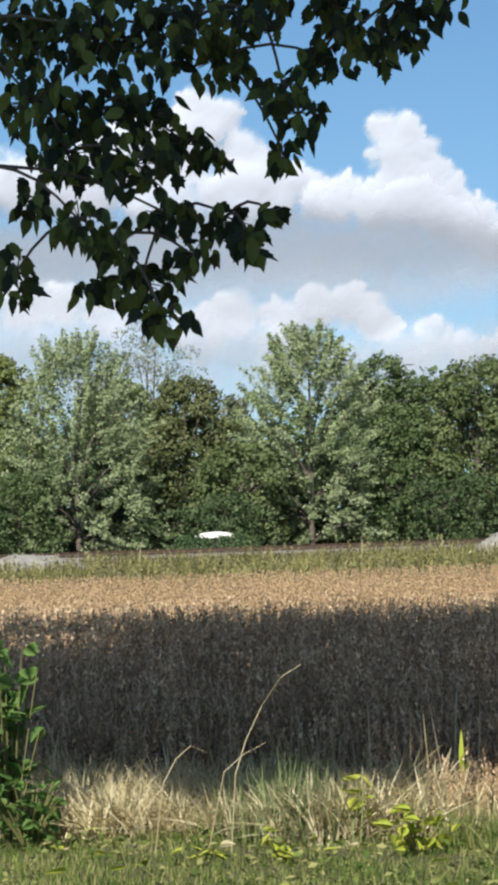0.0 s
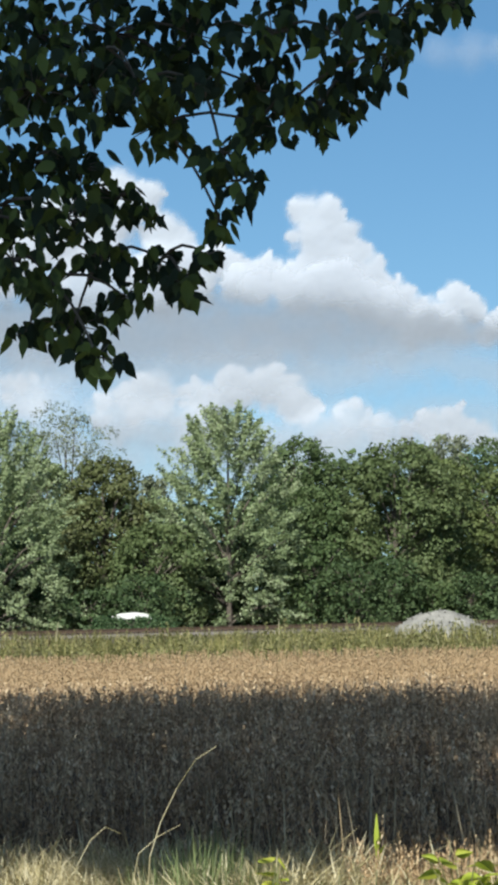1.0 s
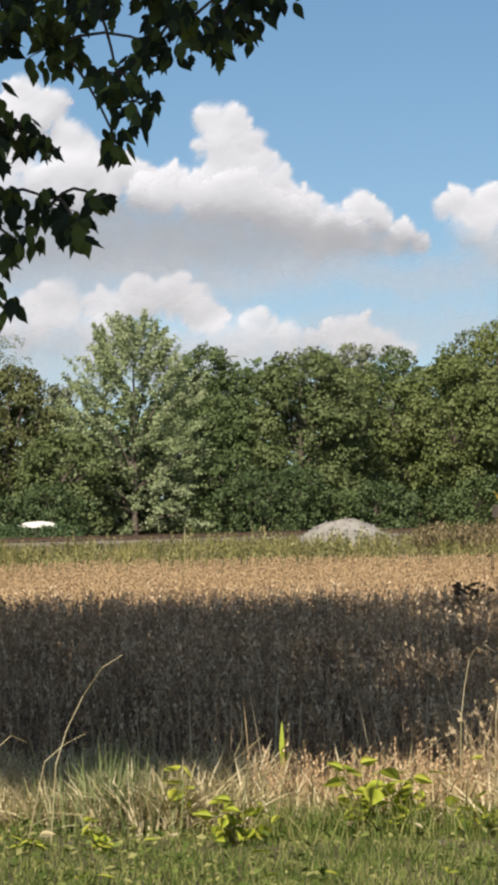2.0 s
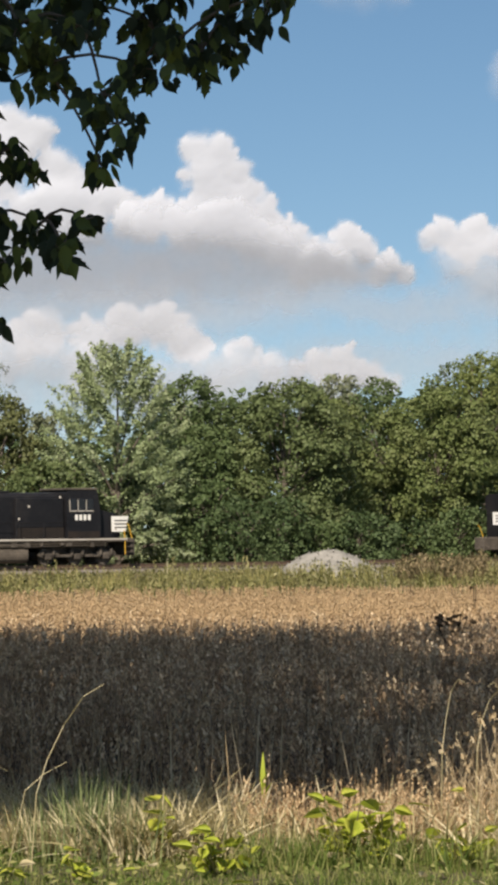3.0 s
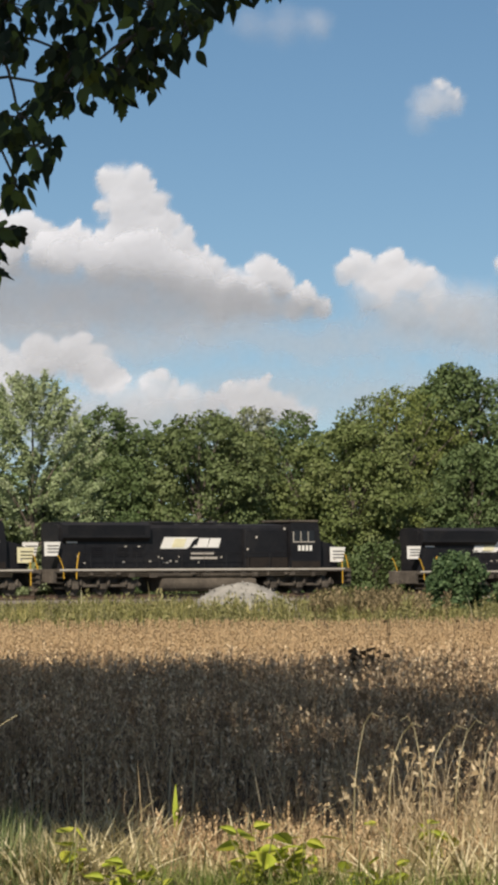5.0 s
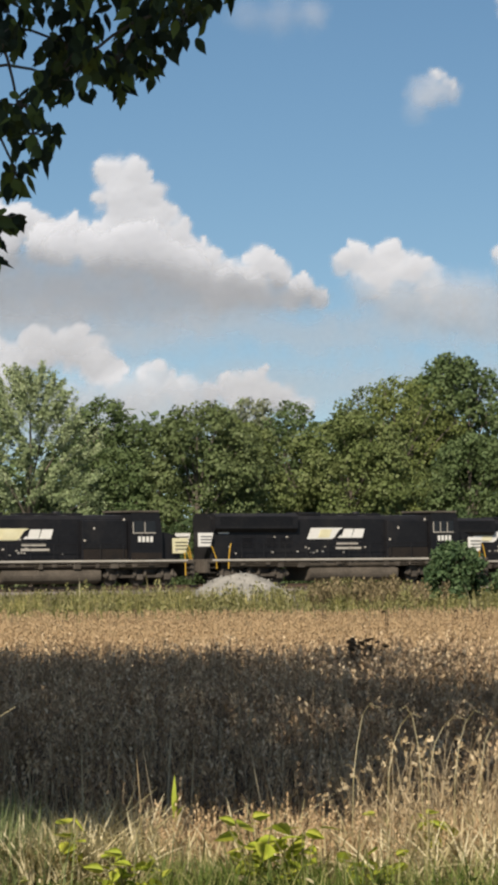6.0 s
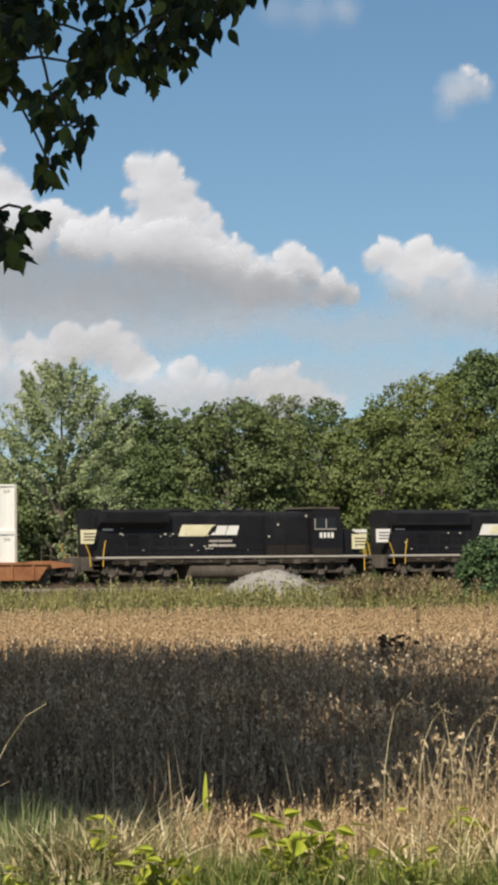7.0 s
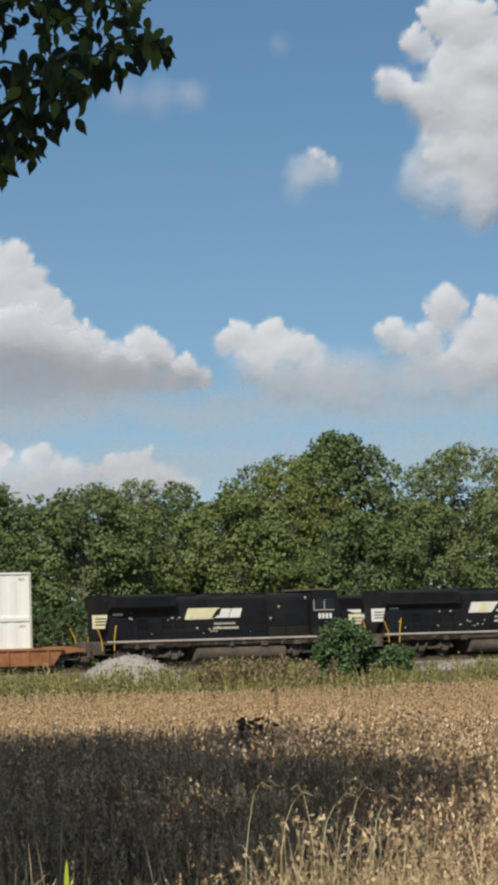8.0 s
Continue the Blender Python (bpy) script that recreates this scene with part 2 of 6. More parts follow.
def build_ground():
    xs = np.concatenate([[-4800, -2000, -800, -300, -120], np.linspace(-60, 60, 61), [120, 300, 800, 2000, 4800]])
    ys = np.concatenate([[-4800, -1500, -400, -100], np.linspace(-20, 280, 151), [330, 420, 700, 1500, 3000, 4900]])
    X, Y = np.meshgrid(xs, ys, indexing="ij")
    Z = 0.05 * fbm(X * 0.3, Y * 0.3, 3)
    Z[(abs(X) > 100) | (Y > 300) | (Y < -30)] = -0.02
    # track bed: a low bank
    off = (X * TN[0] + (Y - TRACK_Y) * TN[1])
    inside = (abs(X) <= 100) & (Y < 300)
    Z = np.where(inside, np.maximum(Z, np.clip(0.12 - np.maximum(0, np.maximum(off - 3.5, -9 - off)) * 0.2, -1, 0.12)), Z)
    n, m = X.shape
    idx = np.arange(n * m).reshape(n, m)
    a, b, c, d = idx[:-1, :-1].ravel(), idx[1:, :-1].ravel(), idx[1:, 1:].ravel(), idx[:-1, 1:].ravel()
    me = tri_mesh("ground", np.stack([X, Y, Z], -1).reshape(-1, 3), np.concatenate([np.stack([a, b, c], -1), np.stack([a, c, d], -1)]), True)
    tagged(part("ground", me, M_SOIL), "bare brown soil under field and grass", "ground", kind="structure")


build_ground()


# ---- clouds ----
def cloud_material():
    m = bpy.data.materials.new("cloud_vapour")
    m.use_nodes = True
    n, l = m.node_tree.nodes, m.node_tree.links
    n.remove(n["Principled BSDF"])
    d, t, mx, at_ = n.new("ShaderNodeBsdfDiffuse"), n.new("ShaderNodeBsdfTransparent"), n.new("ShaderNodeMixShader"), n.new("ShaderNodeAttribute")
    tl, m2 = n.new("ShaderNodeBsdfTranslucent"), n.new("ShaderNodeMixShader")
    d.inputs["Color"].default_value = (0.575, 0.61, 0.685, 1)
    tl.inputs["Color"].default_value = (0.605, 0.63, 0.70, 1)
    m2.inputs[0].default_value = 0.3
    at_.attribute_name = "vapour"
    l.new(d.outputs[0], m2.inputs[1])
    l.new(tl.outputs[0], m2.inputs[2])
    l.new(at_.outputs["Fac"], mx.inputs[0])
    l.new(t.outputs[0], mx.inputs[1])
    l.new(m2.outputs[0], mx.inputs[2])
    l.new(mx.outputs[0], n["Material Output"].inputs[0])
    return m


M_CLOUD = cloud_material()


def cloud(name, puffs, dist, label, cell=4.2, seed=1, relief=0.36, soft=0.5, edge=1.0, lean=0.1, plain=False):
    """A cumulus: one sheet, swollen towards the viewer where its puffs (across, up, radius, thickness) lie, thinning at its rim."""
    r = np.random.default_rng(seed)
    P = []
    for u, v, rad, op in puffs:
        P.append((u, v, rad, op, 0.0))
        if op < 0.6 or plain:
            continue
        for k in range(int(5 + rad / 9)):
            a, q = r.uniform(0, 2 * math.pi), rad * r.uniform(0.45, 0.86)
            if math.sin(a) < -0.15:
                continue
            sr = rad * r.uniform(0.2, 0.38)
            P.append((u + q * math.cos(a), v + q * math.sin(a), sr, op, rad * math.sqrt(max(0, 1 - (q / rad) ** 2)) * 0.75))
            for j in range(3):
                b, q2 = r.uniform(0, 2 * math.pi), sr * r.uniform(0.5, 0.8)
                P.append((P[-1 - j][0] + q2 * math.cos(b), P[-1 - j][1] + q2 * math.sin(b), sr * r.uniform(0.28, 0.5), op, P[-1 - j][4] + sr * 0.35))
    P = np.array(P)
    mg = 60
    us = np.arange((P[:, 0] - P[:, 2]).min() - mg, (P[:, 0] + P[:, 2]).max() + mg, cell)
    vs = np.arange((P[:, 1] - P[:, 2]).min() - mg, (P[:, 1] + P[:, 2]).max() + mg, cell)
    U, V = np.meshgrid(us, vs, indexing="ij")
    wu = U + 12 * fbm(U / 60, V / 60, seed + 5) + 5 * fbm(U / 16, V / 16, seed + 7)
    wv = V + 12 * fbm(U / 60 + 40, V / 60, seed + 6) + 5 * fbm(U / 16 + 9, V / 16, seed + 8)
    H, A = np.zeros_like(U), np.zeros_like(U)
    wide = 1.9 if plain else 1.0
    nz = fbm(U / 28, V / 28, seed + 11, 5)
    for u, v, rad, op, lift in P:
        R = rad * 1.45 * wide + 20
        i0, i1 = np.searchsorted(us, [u - R, u + R])
        j0, j1 = np.searchsorted(vs, [v - R, v + R])
        if i1 <= i0 or j1 <= j0:
            continue
        s = (slice(i0, i1), slice(j0, j1))
        d = np.hypot((wu[s] - u) / wide, wv[s] - v) / rad
        H[s] = np.maximum(H[s], np.where(d < 1, lift + rad * np.sqrt(np.maximum(0, 1 - d * d)), 0) * (0.0 if plain else 1.0))
        w = soft + (1 - op) * 0.75
        x = np.clip((1.05 + (1 - op) * 0.35 - d + nz[s] * 0.25 * edge) / w, 0, 1)
        A[s] = 1 - (1 - A[s]) * (1 - op * x * x * (3 - 2 * x))
    for k in range(18):
        H = (H + np.roll(H, 1, 0) + np.roll(H, -1, 0) + np.roll(H, 1, 1) + np.roll(H, -1, 1)) / 5
    H = H + 1.5 * fbm(U / 9, V / 9, seed + 21, 3) * (H > 0.5)
    n, m = U.shape
    Y = dist - (H * relief + lean * (V - vs[0])) * dist / FOCAL
    verts = np.stack([U / FOCAL * Y, Y, EYE[2] + V / FOCAL * Y], -1).reshape(-1, 3)
    idx = np.arange(n * m).reshape(n, m)
    a, b, c, d = idx[:-1, :-1].ravel(), idx[1:, :-1].ravel(), idx[1:, 1:].ravel(), idx[:-1, 1:].ravel()
    al = A.ravel()
    keep = np.maximum.reduce([al[a], al[b], al[c], al[d]]) > 0.004
    tris = np.concatenate([np.stack([a, b, c], -1)[keep], np.stack([a, c, d], -1)[keep]])
    used = np.unique(tris)
    back = np.zeros(n * m, np.int32)
    back[used] = np.arange(len(used))
    me = tri_mesh(name, verts[used], back[tris], True)
    att = me.attributes.new("vapour", "FLOAT", "POINT")
    att.data.foreach_set("value", al[used].astype(np.float32))
    ob = part(name, me, M_CLOUD)
    return tagged(ob, label, "cloud", "clouds", "structure")


def build_clouds():
    tower = [(-107, 682, 34, 1), (-65, 677, 36, 1), (-36, 646, 36, 1), (-11, 611, 34, 1), (-86, 632, 48, 1), (-72, 596, 48, 1), (-30, 580, 44, 1), (-215, 556, 45, 1), (9, 571, 38, 1), (39, 545, 36, 1),
             (-176, 572, 45, 1), (-116, 551, 55, 1), (-56, 541, 55, 1), (-6, 521, 50, 1), (64, 510, 42, .95), (159, 530, 30, 1), (189, 504, 33, 1),
             (229, 474, 30, 1), (264, 454, 24, .9), (124, 490, 42, .9), (83, 470, 45, .8)]
    west = [(-433, 731, 45, 1), (-389, 705, 40, 1), (-455, 672, 70, 1), (-355, 648, 45, 1), (-326, 617, 40, 1), (-536, 654, 80, 1), (-639, 598, 90, 1),
            (-750, 601, 80, 1), (-489, 560, 90, .9), (-368, 560, 80, .95), (-276, 590, 42, 1), (-236, 582, 42, 1), (-300, 560, 60, .95)]
    low = [(-233, 368, 45, 1), (-183, 371, 45, 1), (-133, 350, 45, 1), (-104, 329, 30, 1), (-294, 345, 50, .95), (-374, 357, 55, .9), (-24, 316, 35, .75),
           (-445, 320, 60, .8), (-695, 388, 50, .9), (-756, 390, 50, .9), (-605, 365, 50, .8), (25, 295, 35, .7), (-296, 275, 60, .55), (-195, 272, 60, .55), (-95, 278, 60, .5), (-40, 270, 60, .4),
           (-380, 318, 66, .58), (-300, 308, 60, .58), (-560, 330, 80, .58), (-680, 330, 90, .58), (-800, 330, 90, .58), (-60, 288, 55, .55), (30, 275, 50, .5)]
    small = [(112, 299, 32, 1), (152, 304, 33, 1), (192, 279, 33, 1), (72, 289, 23, .9), (232, 258, 30, .9), (130, 260, 50, .7)]
    mid = [(335, 528, 36, .95), (385, 533, 35, 1), (425, 508, 36, .9), (455, 490, 36, .7), (304, 516, 24, .8), (375, 503, 42, .95), (404, 462, 60, .6), (494, 450, 60, .5), (350, 480, 45, .55)]
    east = [(702, 572, 42, .95), (751, 516, 50, 1), (610, 519, 38, .8), (660, 508, 48, .8), (783, 560, 40, 1), (729, 455, 60, .7), (647, 445, 50, .55), (547, 440, 60, .4),
            (790, 474, 50, 1), (860, 520, 70, 1), (940, 500, 80, 1)]
    high = [(719, 1095, 50, 1), (769, 1074, 65, 1), (670, 1045, 38, .9), (620, 975, 36, .85), (704, 953, 70, .95), (784, 920, 75, 1), (742, 850, 55, .85), (780, 788, 45, .6),
            (659, 800, 40, .5), (700, 840, 55, .58), (770, 770, 55, .55), (758, 740, 40, .5), (860, 1000, 90, 1), (900, 860, 80, .9), (760, 1000, 60, .95), (735, 1015, 50, .95), (790, 850, 70, .9), (720, 900, 55, .85), (720, 780, 60, .5), (800, 820, 60, .7)]
    wisp = [(478, 830, 36, .6), (447, 822, 32, .5), (508, 822, 22, .45), (440, 790, 30, .25), (259, 960, 32, .35), (199, 963, 38, .25), (140, 965, 36, .2), (413, 1050, 22, .2)]
    veil, haze = [], []
    for u in range(-920, 250, 50):
        f = max(0.0, min(1.0, (u + 80) / 330))
        veil += [(u, 452 - 2 * f, 74 * (1 - f) + 26 * f, 0.52), (u + 20, 500 - 48 * f, 50 * (1 - f) + 22 * f, 0.44)]
    for u in range(-920, 150, 60):
        haze += [(u, 268 + 14 * math.sin(u * 0.013), 60, 0.3), (u + 25, 215, 60, 0.26)]
    for u in range(-900, 60, 60):
        haze += [(u, 395 + 10 * math.sin(u * 0.02), 58, 0.34)]
    mist = [(u, 452 + 8 * math.sin(u * 0.03), 46, 0.30) for u in range(380, 900, 45)] + [(u, 400 + 12 * math.sin(u * 0.017), 48, 0.32) for u in range(40, 900, 50)] + [(u, 300, 70, 0.28) for u in range(100, 950, 70)]
    cloud("cloud", mist, 3700, "pale lavender haze between small cumulus clouds", seed=14, soft=1.0, lean=0.3, plain=True, edge=0.9)
    cloud("cloud", veil, 4050, "broad grey-lavender underside of a cumulus bank", seed=3, soft=0.95, lean=0.52, plain=True, edge=0.8)
    cloud("cloud", haze, 3800, "hazy pale cloud bank low behind the trees", seed=13, soft=1.0, lean=0.3, plain=True, edge=0.9)
    cloud("cloud", west, 4400, "sunlit white cumulus bank with rounded heads", seed=4)
    cloud("cloud", tower, 4300, "white cumulus tower with bright rounded top", seed=5)
    front = [(-190, 546, 42, 1), (-130, 540, 50, 1), (-75, 545, 50, 1), (-30, 552, 45, 1), (2, 530, 40, 1), (40, 500, 40, .95), (100, 478, 42, .9), (160, 468, 36, .85), (215, 456, 28, .8)]
    cloud("cloud", front, 4200, "soft grey-white cumulus ridge before the tower", seed=15, lean=0.14, soft=0.6, relief=0.26)
    cloud("cloud", low, 3900, "low cumulus bank above the tree line", seed=6)
    cloud("cloud", small, 3950, "small white cumulus low over the trees", seed=7)
    cloud("cloud", mid, 4000, "small white cumulus with a hazy base", seed=8)
    cloud("cloud", east, 4250, "white cumulus heap with a hazy base", seed=9)
    cloud("cloud", high, 4550, "tall ragged white cumulus high in the sky", seed=10)
    cloud("cloud", wisp, 4300, "thin faint wisps of cloud in blue sky", seed=12, soft=0.8, relief=0.2)


build_clouds()


# ---- the far trees ----
def leaf_spray(seed, leaves, flat):
    """A small spray of pointed leaves round the origin, their faces mostly towards +z."""
    r = np.random.default_rng(seed)
    V, T = [], []
    for i in range(leaves):
        c = r.normal(0, 0.30, 3) * [1, 1, 0.5]
        a, lift, roll = r.uniform(0, 6.28), r.normal(0, flat), r.normal(0, flat)
        d = np.array([math.cos(a) * math.cos(lift), math.sin(a) * math.cos(lift), math.sin(lift)])
        e = np.array([-math.sin(a) * math.cos(roll), math.cos(a) * math.cos(roll), math.sin(roll)])
        l, w = r.uniform(0.40, 0.70), r.uniform(0.15, 0.26)
        b = len(V)
        V += [c - d * l / 2, c + e * w, c + d * l / 2, c - e * w]
        T += [(b, b + 1, b + 2), (b, b + 2, b + 3)]
    return np.array(V), np.array(T)


CLUMP = [leaf_spray(50 + k, 3, 0.32) for k in range(6)]


def facing(d, r, up=0.45, loose=0.25):
    """Rotations that turn +z towards d, bent upwards and scattered a little."""
    d = d + np.array([0, 0, up]) + r.normal(0, loose, d.shape)
    d /= np.linalg.norm(d, axis=1)[:, None]
    return spin(r.uniform(0, 6.28, len(d)), np.arccos(np.clip(d[:, 2], -1, 1)), np.arctan2(d[:, 1], d[:, 0]))


def limb_mesh(bm, p, q, r0, r1, bend, n=9, steps=4):
    """A tapered, slightly bent limb."""
    p, q = Vector(p), Vector(q)
    last, lr = p, r0
    for i in range(1, steps + 1):
        f = i / steps
        c = p.lerp(q, f) + Vector(bend) * math.sin(math.pi * f)
        rr = r0 + (r1 - r0) * f
        cyl(bm, last, c, lr, rr, n)
        last, lr = c, rr


def crown_points(kind, height, width, n, r, base=0.12):
    """Places in a crown and the way out of it at each: rounded masses at the limb ends, uneven outline, gaps between."""
    lobes = []
    m = {"dome": 84, "sparse": 34}[kind]
    asym = r.uniform(-0.10, 0.10, 2)
    for i in range(m):
        h = base + (1 - base) * ((i + r.uniform(0, 1)) / m) ** 0.85
        if kind == "dome":
            w = np.interp(h, [0, 0.12, 0.35, 0.65, 0.85, 0.95, 1], [0.8, 0.95, 1.0, 0.97, 0.76, 0.5, 0.2])
        else:
            w = np.interp(h, [0, 0.3, 0.6, 0.8, 1], [0.1, 0.4, 0.9, 1.0, 0.6])
        a = i * 2.4 + r.uniform(-0.7, 0.7)
        rad = width / 2 * w * r.uniform(0.5, 0.98) * r.uniform(0.82, 1.12)
        lobes.append((rad * math.cos(a) + asym[0] * width * h, rad * math.sin(a) + asym[1] * width * h, height * (h * 0.95 + 0.01), width * r.uniform(0.07, 0.135) * (0.55 + 0.45 * w) * (1.7 if kind == "sparse" else 1.0)))
    L = np.array(lobes)
    wts = L[:, 3] ** 1.8
    k = r.choice(len(L), n, p=wts / wts.sum())
    d = r.normal(0, 1, (n, 3))
    d /= np.linalg.norm(d, axis=1)[:, None]
    bump = 1 + 0.30 * fbm(d[:, 0] * 2.2 + L[k, 0] * 3, d[:, 2] * 2.2 + d[:, 1] * 1.7 + L[k, 2] * 3, 71, 3)
    q = r.uniform(0.1, 1.0, n) ** 0.32 * bump
    pts = L[k, :3] + d * (L[k, 3] * q)[:, None] * np.array([1.3, 1.3, 0.72])
    out = np.hypot(pts[:, 0] - L[k, 0] * 0.5, pts[:, 1] - L[k, 1] * 0.5)
    pts[:, 2] -= 0.10 * out * (kind == "dome")
    keep = pts[:, 2] > 0.2
    return pts[keep], d[keep], lobes


def plume_points(height, width, n, r, base=0.05):
    """A crown of feathery shoots that rise outwards in tiers, each one clothed with leaves and thinning to its tip."""
    shoots = []
    for i in range(430):
        h = base + (1 - base) * ((i + r.uniform(0, 1)) / 430) ** 0.9
        w = np.interp(h, [0, 0.10, 0.3, 0.55, 0.75, 0.88, 1.0], [0.88, 1.0, 1.0, 0.93, 0.76, 0.56, 0.22])
        a = i * 2.39996 + r.uniform(-0.5, 0.5)
        rad = width / 2 * w * (r.uniform(0.45, 0.93) if i % 5 else r.uniform(0.1, 0.5))
        c = np.array([rad * math.cos(a), rad * math.sin(a), height * h * 0.93])
        steep = np.interp(h, [0, 0.35, 0.7, 1.0], [0.0, 0.35, 1.0, 2.2]) + r.normal(0, 0.18)
        way = np.array([math.cos(a), math.sin(a), steep]) + r.normal(0, 0.24, 3)
        way /= np.linalg.norm(way)
        shoots.append((c, way, width * r.uniform(0.13, 0.22)))
    C, W, S = np.array([x[0] for x in shoots]), np.array([x[1] for x in shoots]), np.array([x[2] for x in shoots])
    k = r.choice(len(C), n, p=S / S.sum())
    f = r.uniform(0, 1, n) ** 0.85
    side = r.normal(0, 1, (n, 3))
    side -= W[k] * (side * W[k]).sum(1)[:, None]
    side /= np.linalg.norm(side, axis=1)[:, None]
    thick = S[k] * 0.185 * (1.05 - f) ** 0.75 * r.uniform(0.25, 1.0, n) ** 0.5
    pts = C[k] + W[k] * (f * S[k])[:, None] + side * thick[:, None]
    pts[:, 2] -= 0.35 * (f * S[k]) * np.interp(C[k, 2], [0, height * 0.45], [0.8, 0.0])
    keep = pts[:, 2] > 0.2
    return pts[keep], (side * 0.8 + W[k] * 0.3)[keep], [(*(c + w_ * s_ * 0.4), 0.3) for c, w_, s_ in shoots[::4]]


def tree(x, y, height, width, kind, mat, label, seed, n=7560, size=0.56, trunk_r=0.22, base=0.12):
    r = np.random.default_rng(seed)
    root = tagged(new("tree"), label, "tree", "tree line behind the railway")
    root.location = (x, y, 0)
    if kind == "plume":
        pts, ways, lobes = plume_points(height, width, int(n * 2.0), r)
    else:
        pts, ways, lobes = crown_points(kind, height, width, int(n * 0.96), r, base)
    bm = B()
    limb_mesh(bm, (0, 0, -0.2), (r.uniform(-.4, .4), r.uniform(-.4, .4), height * 0.8), trunk_r, trunk_r * 0.25, (r.uniform(-.3, .3), 0, 0), 8, 5)
    part("trunk", bm, M_BARK, root)
    bm = B()
    for lx, ly, lz, lr in lobes[:84:4]:
        limb_mesh(bm, (0, 0, lz * 0.55), (lx, ly, lz), trunk_r * 0.4, 0.03, (0, 0, 0.4), 5, 3)
    tagged(part("limb_wood", bm, M_BARK, root), kind="stuff")
    m = len(pts)
    v, t = scatter(CLUMP, pts, r.uniform(0.65, 1.3, m) * size * (0.52 if kind == "plume" else 0.82), facing(ways, r), r.integers(0, len(CLUMP), m))
    part("crown", tri_mesh("crown", v, t), mat, root)
    return root


F_SILVER = leafy("silver_maple_leaf", [(0.188, 0.247, 0.109), (0.283, 0.344, 0.177), (0.371, 0.415, 0.259)], 0.24, 0.28)
F_DARK = leafy("dark_green_leaf", [(0.070, 0.109, 0.040), (0.103, 0.148, 0.057), (0.131, 0.172, 0.071)], 0.24, 0.28)
F_OLIVE = leafy("olive_leaf", [(0.088, 0.124, 0.045), (0.128, 0.167, 0.066), (0.162, 0.195, 0.087)], 0.24, 0.28)
F_LIGHT = leafy("light_olive_leaf", [(0.102, 0.139, 0.043), (0.147, 0.186, 0.065), (0.183, 0.211, 0.086)], 0.24, 0.28)
F_YELLOW = leafy("yellowing_leaf", [(0.107, 0.148, 0.039), (0.157, 0.192, 0.058), (0.192, 0.215, 0.075)], 0.24, 0.28)
F_BROWN = leafy("browning_leaf", [(0.089, 0.113, 0.040), (0.127, 0.144, 0.057), (0.160, 0.169, 0.074)], 0.24, 0.28)
# undergrowth green darkened to stand for the shade beneath the trees
F_UNDERSHADE = leafy("undergrowth_shade_leaf", [(0.045, 0.075, 0.030), (0.075, 0.115, 0.046), (0.12, 0.165, 0.07)], 0.24, 0.28)
F_GREY = leafy("thin_grey_leaf", [(0.134, 0.162, 0.090), (0.192, 0.216, 0.128), (0.235, 0.255, 0.168)], 0.24, 0.28)


def far_tree(u, v, half, back, *rest, **kw):
    """A tree that stands behind the track at u, its top at v; half its width in picture units."""
    y = (TRACK_Y + back) / (1 - math.tan(TRACK_ANGLE) * 0.8 * u / FOCAL)
    h = (EYE[2] + v / FOCAL * y) * 1.035
    tree(u / FOCAL * y, y, h, 2.2 * half / FOCAL * y, *rest, **kw)


